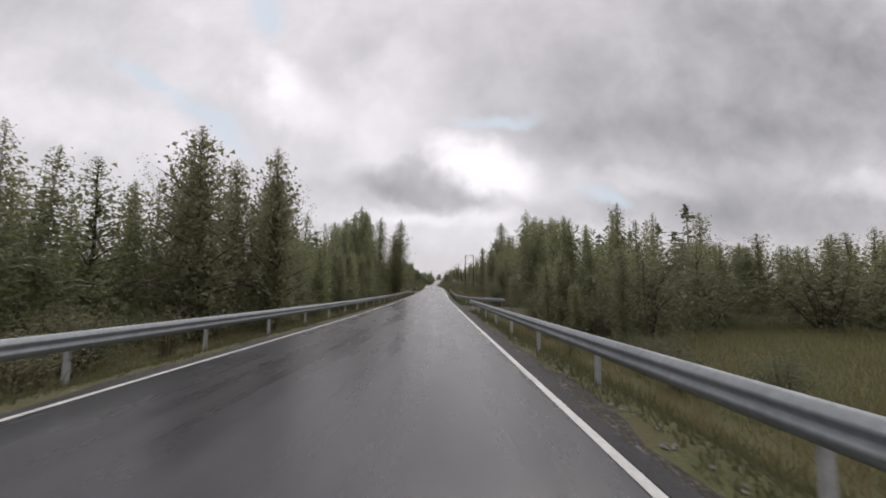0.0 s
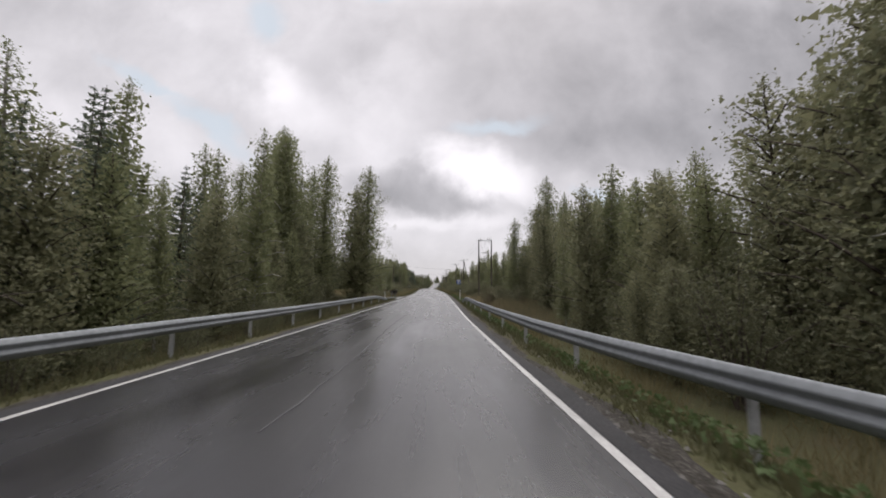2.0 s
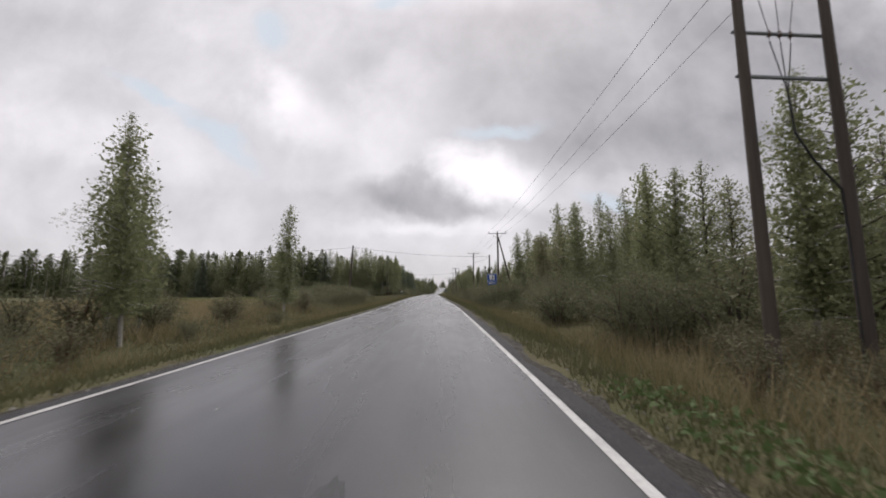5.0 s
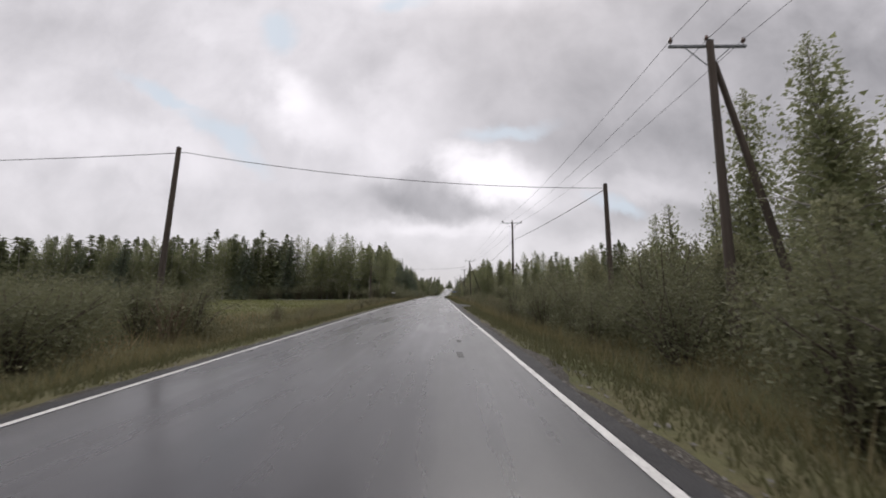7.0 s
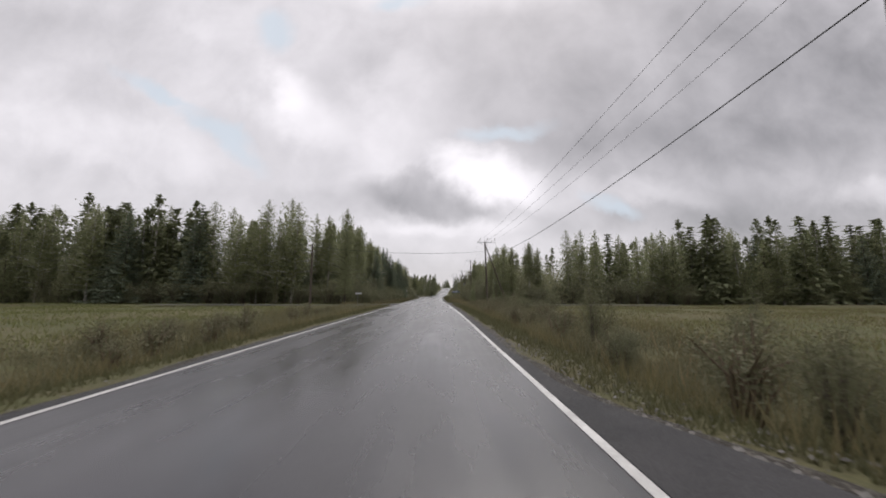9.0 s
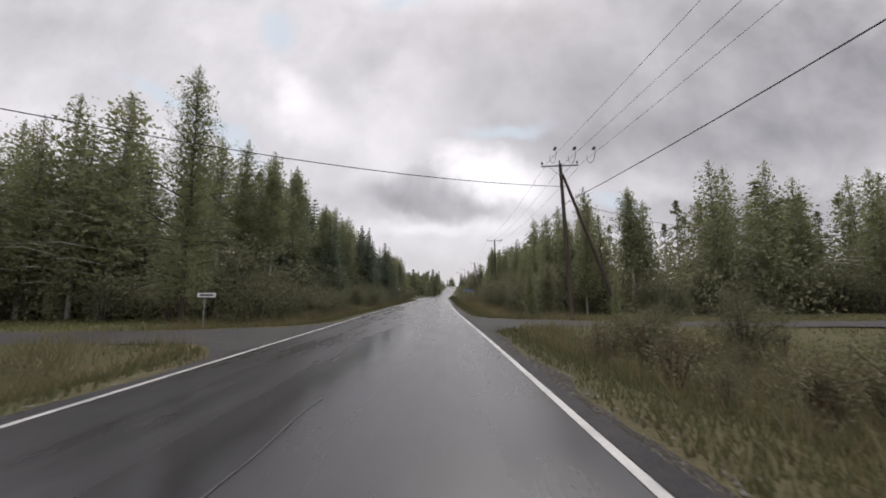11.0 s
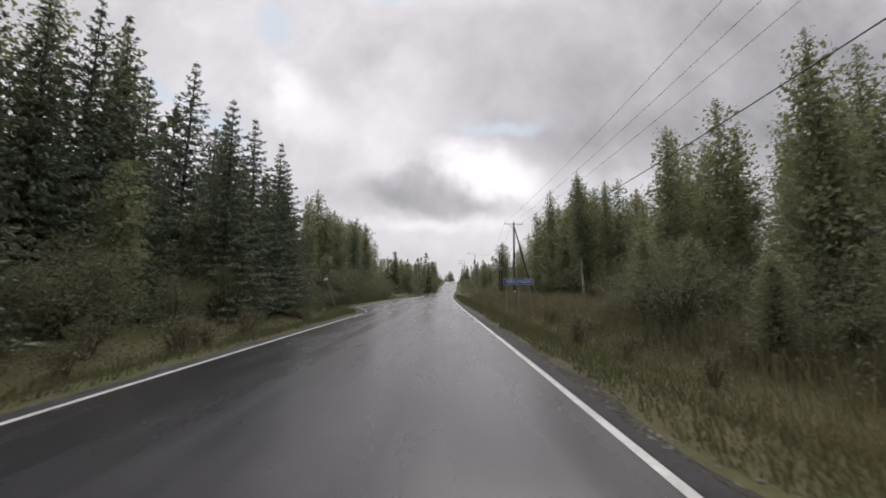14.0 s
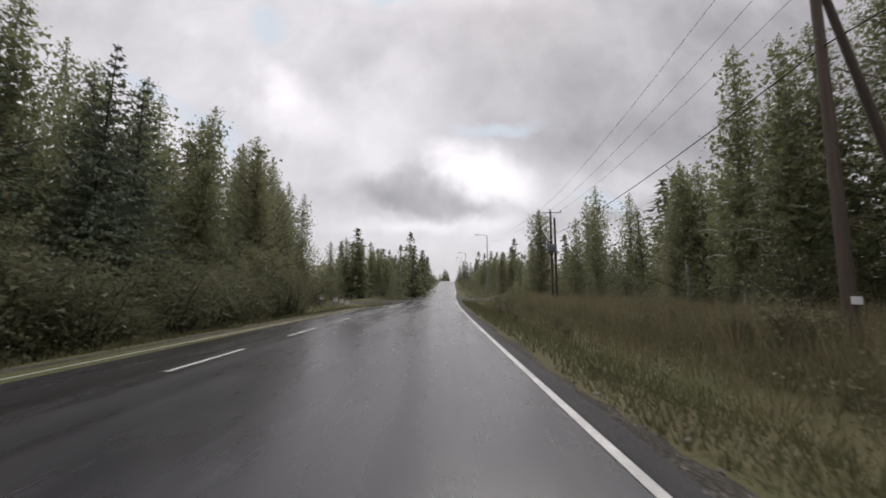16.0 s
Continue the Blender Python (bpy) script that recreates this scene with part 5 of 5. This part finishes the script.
scatter("alder birch", 11.2, 16, 42, 56, 9, 9, 11.5)
scatter("bush alder", 8.6, 11, 41, 58, 8, 2.5, 4.5)
at("bush", 10.4, 41.3, 2.8, 1.1, 0)
at("bush", 12.2, 42.2, 3.2, 1.1, 1)
for x, y, h, v in ((12.4, 52.0, 11.8, 0), (12.8, 48.5, 11.0, 1), (13.5, 55.5, 10.5, 2)):
    at("alder", x, y, h, 1.1, v)
scatter("thicket alder birch", 10.2, 14, 57, 70, 9, 6.5, 9)
scatter("thicket alder birch", 15.5, 19, 70, 88, 8, 6.5, 9.5)
scatter("birch thicket alder", 14.5, 19, 58, 88, 11, 8.5, 11)
# right wood by the twin pole
at("aspen", 15.2, 95.6, 16.8)
at("alder", 13.6, 94.6, 13.0, 1.0, 1)
at("alder", 16.0, 98.0, 11.0, 1.0, 2)
scatter("bare aspen bare", 17, 30, 86, 100, 10, 12.5, 16.5)
scatter("thicket birch", 14.5, 22, 101, 113, 8, 6.5, 8.5)
at("birch", 11.4, 100.8, 9.0, 0.85)
scatter("spruce alder", 19, 30, 88, 108, 6, 7, 10)
scatter("alder thicket", 12.5, 16, 88, 99, 6, 6, 9)
scatter("bush weedbush", 7.5, 13, 88, 120, 16, 1.2, 2.6, 1.1)
scatter("birch thicket", 12, 18, 112, 142, 14, 7, 9.5)
scatter("thicket alder", 16, 24, 112, 146, 9, 7, 9.5)
scatter("bush", 8.2, 12.5, 118, 142, 14, 1.6, 3.2, 1.1)
scatter("bush", 7.1, 9.8, 148, 182, 22, 1.9, 3.2, 1.05, 1.3)
scatter("bush alder", 9.2, 13, 138, 180, 20, 2.6, 4.4)
at("birch", 13.5, 166.5, 11.0, 1.1)
for kind, x, y, h, v in (("birch", 11.3, 160.2, 9.3, 1), ("thicket", 13.5, 158.5, 8.6, 2), ("alder", 14.4, 163.0, 8.6, 0)):
    at(kind, x, y, h, 1.2, v)
at("birch", 14.8, 153.5, 12.0, 1.0)
scatter("birch thicket", 13.5, 20, 142, 178, 12, 6.5, 9)
scatter("thicket alder birch", 13, 18, 146, 162, 10, 7.5, 9, 1.2, 1.5)
# right field
scatter("weedbush", 5.8, 9, 192, 246, 34, 0.9, 1.7, 1.1, 0.9)
scatter("bush weedbush", 7.5, 12, 222, 246, 8, 1.4, 2.4)
at("birch", 7.4, 195.6, 5.5, 1.0)
at("bush", 4.9, 205.4, 2.6, 0.6)
at("bush", 8.4, 202.3, 1.9, 0.7, 1)
at("thicket", float(middle(257.3)) + 8.0, 257.3, 4.2, 0.9, 1)
at("thicket", float(middle(249.2)) + 10.0, 249.2, 2.5, 0.6, 2)
scatter("weedbush weedbush bush", 5.9, 8.4, 191, 206, 16, 1.0, 1.6, 0.8, 0.7)
scatter("weedbush", 6.0, 11, 178, 192, 22, 0.6, 1.1, 0.7, 0.6)
scatter("birch birch alder thicket", 24, 54, 264, 274, 18, 10.5, 14.5, 1.25, 1.8)
scatter("birch thicket alder birch birch birch spruce", 54, 112, 264, 272, 44, 11, 14.5, 1.3, 2.2)
scatter("thicket alder", 50, 112, 262, 266, 30, 4.5, 8.0, 1.5, 1.8)
for kind, u, s, h in (("birch", 14.0, 268.5, 8.6), ("thicket", 13.0, 271.5, 7.5), ("bare", 16.5, 270.5, 11.0), ("bare", 19.5, 267.0, 11.5), ("birch", 21.5, 269.0, 10.5)):
    at(kind, float(middle(s)) + u, s, h, 1.1, 1)
scatter("bush alder", 13, 52, 262, 268, 24, 2.5, 5.0, 1.3, 1.4)
# right wood along the road
scatter("bush bush alder", 9.0, 14.5, 262, 302, 34, 2.4, 4.8, 1.15, 1.3)
scatter("birch thicket birch", 13.4, 18.5, 263, 312, 20, 8, 10.8)
scatter("bush", 8.4, 11, 284, 306, 7, 1.6, 2.8)
scatter("bush bush alder", 9.0, 13.5, 299, 317, 12, 2.4, 4.2, 1.1, 1.3)
scatter("birch birch bare", 15.5, 22, 300, 392, 26, 11, 15, 1.15)
at("aspen", 14.0, 351.9, 13.5)
for kind, u, s, h, v in (("birch", 16.2, 341.0, 10.8, 0), ("bare", 18.0, 345.0, 12.0, 1), ("birch", 16.6, 347.5, 12.5, 2), ("bare", 18.6, 338.5, 11.5, 0), ("thicket", 15.4, 344.0, 8.0, 1), ("thicket", 16.4, 337.0, 8.5, 2), ("alder", 18.0, 341.5, 9.5, 1)):
    at(kind, float(middle(s)) + u, s, h, 1.1, v)
scatter("alder thicket", 17.5, 24, 306, 392, 22, 6.5, 10)
scatter("bush alder", 14, 18, 318, 392, 14, 2, 4.5)
scatter("thicket alder birch", 10.5, 18, 404, 470, 20, 6, 10)
for kind, x, y, h in (("birch", 12.0, 320.0, 11.8), ("alder", 14.2, 321.5, 9.5), ("birch", 14.6, 318.0, 11.2), ("thicket", 12.6, 324.5, 8.0), ("thicket", 11.6, 315.5, 7.0), ("alder", 15.5, 314.0, 9.0)):
    at(kind, x, y, h)
scatter("weedbush", 6.6, 13.5, 296, 392, 56, 0.8, 1.4, 1.2, 1.0)
scatter("weedbush", 6.4, 12.5, 84, 122, 26, 0.8, 1.4, 1.2, 1.0)
scatter("weedbush", 9.0, 13.5, 238, 248, 8, 0.7, 1.2, 1.0, 0.9)


# ---- far woods: uncounted, one object for each side ----
def far_woods(name, label, spots, seed):
    rng = np.random.default_rng(seed)
    vs, fs, tv, tf = [], [], [], []
    protos = []
    for k in range(4):
        protos.append(broadleaf(200 + k, 14, 2.9, 0.08, 3, 0.2, 1.1, 0.8, 0.2, 0.13, 36, 0.03, 1.0))
        protos.append(conifer(210 + k, 14, 2.4, 0.16, 0.04, 0.42))
    count = 0
    trunks = 0
    for x, y, h in spots:
        w, (c, cf) = protos[rng.integers(len(protos))]
        k, turn = h / 14, rng.uniform(0, 6.28)
        rot = np.array([[math.cos(turn), -math.sin(turn), 0], [math.sin(turn), math.cos(turn), 0], [0, 0, 1]]) @ np.diag([1.8 * k, 1.8 * k, k])
        base = np.array([x, y, float(ground_z(x, y))])
        vs.append(c @ rot.T + base)
        fs.append(cf + count)
        count += len(c)
        w, wf = w[0]
        tv.append(w @ rot.T + base)
        tf.append(wf + trunks)
        trunks += len(w)
    ob = tagged(new(name, mesh_np(name, np.concatenate(vs), np.concatenate(fs), WOODS_LEAF)), label, "woods", kind="stuff")
    stems = new("stem_growth", mesh_np("stem_growth", np.concatenate(tv), np.concatenate(tf), BIRCH_BARK, True))
    stems.parent = ob
    tagged(stems, kind="stuff")


WOODS_LEAF = make_leaf("woods_leaves", (0.084, 0.101, 0.055), (0.161, 0.168, 0.092), 0.6, 0.4)
w = np.random.default_rng(3)


def belt(x0, x1, y0, y1, n, low, high):
    return [(w.uniform(x0, x1), w.uniform(y0, y1), w.uniform(low, high)) for _ in range(n)]


left_far = belt(-190, -44, 261, 272, 165, 13.5, 19.5) + belt(-46, -22, 272, 300, 26, 14, 18) + belt(-32, -22, 290, 392, 30, 13, 17) + belt(-28, -19, 34, 82, 14, 9, 12) + belt(-45, -24, 2, 30, 16, 7, 9) + belt(-40, -6, 402, 600, 80, 8, 12) + belt(-190, -165, 120, 262, 16, 13, 17) + belt(-190, -44, 260, 266, 70, 7, 12) + belt(-170, 8, 640, 740, 70, 9, 13)
right_far = belt(46, 190, 265, 275, 150, 12, 17) + belt(28, 52, 275, 290, 24, 11, 15) + belt(25, 36, 300, 395, 26, 12, 16) + belt(21, 32, 40, 88, 14, 9, 12) + belt(26, 34, 100, 180, 14, 9, 12) + belt(9.5, 44, 406, 600, 80, 8, 12) + belt(40, 95, 34, 50, 26, 6, 8) + belt(46, 190, 264, 269, 80, 6, 11) + belt(0, 170, 640, 740, 70, 9, 13)
far_woods("far_woods", "mixed birch and spruce woods beyond the fields", left_far, 5)
far_woods("far_woods", "mixed birch and spruce woods behind the roadside trees", right_far, 6)


def undergrowth(name, label, belts, seed, mat, per_metre=0.075, count=210, size=0.11):
    """A low uneven mass of leaves under and between the trees."""
    rng = np.random.default_rng(seed)
    spots = []
    for u0, u1, s0, s1, high in belts:
        n = int((u1 - u0) * (s1 - s0) * per_metre)
        u, s = rng.uniform(u0, u1, n), rng.uniform(s0, s1, n)
        ok = np.ones(n, bool)
        for side, at_s, half, far in SIDE_ROADS:
            ok &= ~((u * side > 0) & (np.abs(s - at_s) < half + 2.2) & (np.abs(u) < far + 5))
        u, s = u[ok], s[ok]
        x = middle(s) + u
        c = np.stack([x, s, ground_z(x, s)], 1)
        k = count
        d = rng.normal(size=(len(c), k, 3))
        d /= np.linalg.norm(d, axis=2)[..., None]
        d *= rng.uniform(0.3, 1.0, (len(c), k, 1)) ** 0.4
        d[..., 2] = np.abs(d[..., 2])
        h = high * rng.uniform(0.5, 1.1, (len(c), 1))
        p = c[:, None] + d * np.stack([0.62 * h + 0.4, 0.62 * h + 0.4, h], -1)
        spots.append(p.reshape(-1, 3))
    spots = np.concatenate(spots)
    tagged(new(name, mesh_np(name, *cards(rng, spots, size, 0.7), mat)), label, "undergrowth", kind="stuff")


UNDER = "tangled undergrowth between the trees"
undergrowth("undergrowth", UNDER, ((-26, -12.5, -10, 92, 2.6), (-40, -17, 258, 270, 3.0), (-34, -14, 262, 384, 3.2), (-40, -12, 399, 560, 3.5)), 21, ALDER_LEAF)
undergrowth("undergrowth", UNDER, ((15, 60, 33, 44, 2.2), (13, 30, 40, 92, 2.6), (17, 40, 90, 180, 2.8), (14, 50, 268, 280, 3.0), (13, 26, 262, 300, 2.6), (19, 36, 300, 394, 3.0), (12, 40, 402, 560, 3.5)), 22, ALDER_LEAF)
undergrowth("undergrowth", "bushes closing in on the road beyond the crest", ((-10, -5.4, 398, 600, 3.6), (5.6, 10.5, 405, 600, 3.2), (7.2, 10.5, 376, 393, 2.0)), 24, WILLOW_LEAF, 0.12, 150, 0.12)
undergrowth("undergrowth", "low bushes along the foot of the far wood", ((-180, -44, 258, 264, 2.4), (48, 190, 262, 268, 2.2)), 23, ALDER_LEAF)

FOOT = "soft grey-green mass of low willows along the wood's foot"
undergrowth("low_willows", FOOT, ((-13.2, -9.0, 255, 290, 3.0), (-12.8, -8.4, 290, 319, 4.4), (-13.5, -9.6, 318, 376, 3.6), (-12.5, -9.4, 27, 82, 2.4), (-18, -9.8, 4, 30, 3.0), (-15, -8.8, 140, 168, 2.5)), 71, WILLOW_LEAF, 0.24, 560, 0.052)
undergrowth("low_willows", FOOT, ((9.6, 13.5, 263, 300, 2.6), (9.6, 15.0, 300, 318, 2.8), (20, 60, 28, 38, 3.6), (11.0, 18.0, 20, 40, 3.4), (15.5, 19.5, 306, 395, 2.6), (9.4, 13.0, 41, 69, 2.2), (7.2, 12.5, 138, 184, 2.0)), 72, WILLOW_LEAF, 0.24, 560, 0.052)

LEAFY = "leafy knee-high weeds among the tall grass"
undergrowth("leafy_weeds", LEAFY, ((7.2, 15.5, 312, 394, 1.15), (7.2, 10.5, 256, 316, 0.9), (6.2, 10.2, 184, 247, 0.8), (7.0, 12.0, 86, 122, 0.9), (7.6, 13.5, 69, 86, 0.7)), 73, WEED, 0.8, 95, 0.045)
undergrowth("leafy_weeds", LEAFY, ((-10.5, -6.8, 166, 243, 0.75), (-9.0, -6.8, 258, 318, 0.8), (-9.6, -7.0, 30, 80, 0.8), (-11, -7, 113, 140, 1.0), (-16, -7.2, 138, 170, 1.5)), 74, WEED, 0.6, 90, 0.045)


DEEP = "deep shaded foliage inside the wood"
undergrowth("deep_foliage", DEEP, ((-30, -16, -5, 26, 6.0), (-28, -15.5, 26, 92, 7.0), (-60, -20, 264, 276, 11.0), (-34, -18, 268, 384, 10.0), (-40, -14, 398, 580, 7.0)), 61, ALDER_LEAF, 0.05, 380, 0.2)
undergrowth("deep_foliage", DEEP, ((19, 70, 36, 52, 4.5), (15, 32, 44, 90, 6.5), (19, 32, 86, 112, 8.0), (18, 34, 112, 180, 6.0), (16, 60, 270, 284, 9.0), (17, 32, 264, 306, 7.5), (21, 36, 300, 394, 9.0), (14, 44, 402, 580, 6.5)), 62, ALDER_LEAF, 0.05, 380, 0.2)
undergrowth("deep_foliage", DEEP, ((-190, -50, 264, 276, 10.0), (50, 190, 268, 280, 8.5)), 63, ALDER_LEAF, 0.035, 200, 0.36)


# ---- grass ----
def blades(name, label, mat, u0, u1, s0, s1, per_metre, low, high, width, seed, keep_from_road=True, clumps=0.0, lean=0.35, power=1.0):
    rng = np.random.default_rng(seed)
    n = int((u1 - u0) * (s1 - s0) * per_metre)
    s = rng.uniform(s0, s1, n)
    u = u0 + (u1 - u0) * rng.uniform(0, 1, n) ** power if u0 >= 0 else u1 - (u1 - u0) * rng.uniform(0, 1, n) ** power
    a = np.abs(u) - HALF - np.where(u < 0, bay(s), layby(s))
    ok = a > 0.62 + 0.2 * np.sin(s * 1.7) * np.sin(s * 0.43)
    for side, at_s, half, far in SIDE_ROADS:
        ok &= ~((u * side > 0) & (np.abs(s - at_s) < half + 0.3 + 4.2 * np.exp(-np.maximum(a - 0.36, 0) / 1.6)))
    if clumps:
        ok &= (np.sin(u * 1.3 + 3 * np.sin(s * 0.21)) * np.sin(s * 0.9 + seed) + rng.normal(0, 0.35, n)) > clumps
    u, s = u[ok], s[ok]
    n = len(u)
    x = middle(s) + u
    p = np.stack([x, s, ground_z(x, s) - 0.02], 1)
    h = rng.uniform(low, high, n) * (0.7 + 0.3 * np.sin(s * 0.5 + u) ** 2)
    th = rng.uniform(0, 6.28, n)
    side = np.stack([np.cos(th), np.sin(th), 0 * th], 1) * (width * rng.uniform(0.6, 1.3, n))[:, None]
    tip = p + np.stack([rng.normal(0, lean, n) * h, rng.normal(0, lean, n) * h, h], 1)
    v = np.stack([p - side, p + side, tip], 1).reshape(-1, 3)
    f = np.arange(3 * n).reshape(n, 3)
    tagged(new(name, mesh_np(name, v, f, mat)), label, "grass", kind="stuff")


VERGE = "short green and yellowing grass on the verge"
DITCH = "tall grass and weeds in the ditch"
blades("verge_grass", VERGE, GRASS, 3.8, 7.5, -5, 400, 70, 0.10, 0.36, 0.016, 1)
blades("verge_grass", VERGE, GRASS, -8.0, -3.8, -5, 400, 48, 0.10, 0.36, 0.018, 2)
blades("low_grass", VERGE, GRASS, 3.7, 5.4, 0, 346, 170, 0.04, 0.14, 0.014, 31)
blades("low_grass", VERGE, GRASS, -5.6, -3.7, 0, 346, 120, 0.04, 0.14, 0.015, 32)
blades("dry_field_grass", "tan and reddish dry grass of the field", DRY_GRASS, -60, -9, 104, 175, 8, 0.5, 0.95, 0.035, 33)
blades("tall_grass", DITCH, MEADOW, 5.0, 12, -5, 300, 50, 0.35, 0.9, 0.013, 3, True, -0.1)
blades("tall_grass", DITCH, MEADOW, -12, -5.2, -5, 300, 42, 0.35, 0.9, 0.014, 4, True, -0.1)
blades("tall_weeds", "dense tall weeds in front of the side road", WEED, -26, -6.3, 92.8, 98.9, 90, 0.5, 1.15, 0.02, 41)
blades("tall_weeds", "dense tall weeds between road and field", WEED, 5.9, 10.2, 178, 247, 45, 0.4, 1.05, 0.016, 42, True, -0.05)
blades("tall_weeds", "dense tall weeds between road and field", WEED, -10.5, -6.6, 166, 243, 40, 0.35, 0.9, 0.016, 43, True, -0.05)
blades("seed_grass", "reddish dry seed grass beside the wood", DRY_GRASS, 8.0, 16, 298, 395, 12, 0.8, 1.35, 0.016, 5, True, 0.1)
blades("tall_grass", DITCH, MEADOW, 6.2, 15, 298, 395, 26, 0.3, 0.75, 0.015, 25, True, -0.1)
blades("seed_grass", "reddish dry seed grass beside the wood", DRY_GRASS, 7.5, 15, 69, 90, 34, 0.6, 1.2, 0.015, 47, True, 0.0)
blades("tall_weeds", "dense tall weeds beside the wood", WEED, 7.5, 16.5, 66, 90, 34, 0.7, 1.4, 0.016, 48, True, 0.0)
blades("seed_grass", "reddish dry seed grass beside the wood", DRY_GRASS, 6.5, 13, 84, 122, 26, 0.6, 1.2, 0.016, 6, True, 0.0)
blades("seed_grass", "reddish dry seed grass beside the field", DRY_GRASS, -14, -6.5, 96, 150, 16, 0.5, 1.0, 0.016, 16, True, 0.1)
blades("field_grass", "yellow-green meadow grass of the open field", FIELD, 10.5, 60, 184, 262, 9, 0.10, 0.26, 0.03, 7)
blades("field_grass", "olive and tan meadow grass of the open field", MEADOW, 10.5, 60, 184, 262, 13, 0.10, 0.28, 0.03, 11)
blades("seed_grass", "reddish dry seed grass beside the field", DRY_GRASS, 6.2, 11, 178, 248, 14, 0.5, 1.0, 0.014, 17, True, 0.1)
blades("seed_grass", "reddish dry seed grass beside the wood", DRY_GRASS, 6.8, 9.6, 262, 300, 30, 0.6, 1.15, 0.014, 18, True, 0.05)
blades("field_grass", "yellow-green meadow grass of the open field", FIELD, -70, -10, 93, 260, 13, 0.12, 0.32, 0.035, 8)
WILLOWHERB = "dense tall willowherb and weeds beside the wood"
blades("tall_weeds", WILLOWHERB, WEED, 8.4, 16.5, 300, 396, 55, 0.7, 1.35, 0.02, 44, True, 0.0, 0.25)
blades("tall_weeds", WILLOWHERB, MEADOW, 7.6, 15, 298, 396, 30, 0.6, 1.2, 0.016, 45, True, 0.0, 0.25)
blades("seed_grass", "reddish seed heads above the weeds", DRY_GRASS, 8.8, 16.5, 312, 396, 16, 1.1, 1.6, 0.016, 46, True, 0.0, 0.2)
blades("field_grass", "yellow-green meadow grass of the open field", FIELD, 8, 30, -8, 32, 17, 0.4, 0.7, 0.02, 9)
blades("field_grass", "olive and tan meadow grass of the open field", MEADOW, 8, 30, -8, 32, 23, 0.4, 0.75, 0.02, 10)


def ground_leaves(name, label, u0, u1, s0, s1, per_metre, seed):
    """Low broad leaves hugging the verge."""
    rng = np.random.default_rng(seed)
    n = int((u1 - u0) * (s1 - s0) * per_metre)
    u, s = rng.uniform(u0, u1, n), rng.uniform(s0, s1, n)
    ok = (np.sin(u * 2.1 + s) * np.sin(s * 0.7 + seed) + rng.normal(0, 0.3, n)) > 0.1
    u, s = u[ok], s[ok]
    x = middle(s) + u
    p = np.stack([x, s, ground_z(x, s) + rng.uniform(0.04, 0.28, len(u))], 1)
    tagged(new(name, mesh_np(name, *cards(rng, p, 0.05, 0.8), GREEN_HERB)), label, "herbs", kind="stuff")


GREEN_HERB = make_leaf("green_herbs", (0.045, 0.072, 0.028), (0.085, 0.115, 0.045), 0.55, 0.3)
ground_leaves("verge_herbs", "low bright green herbs on the verge", 4.1, 6.4, 40, 78, 120, 41)
ground_leaves("verge_herbs", "low bright green herbs on the verge", 3.9, 6.0, 84, 112, 120, 42)
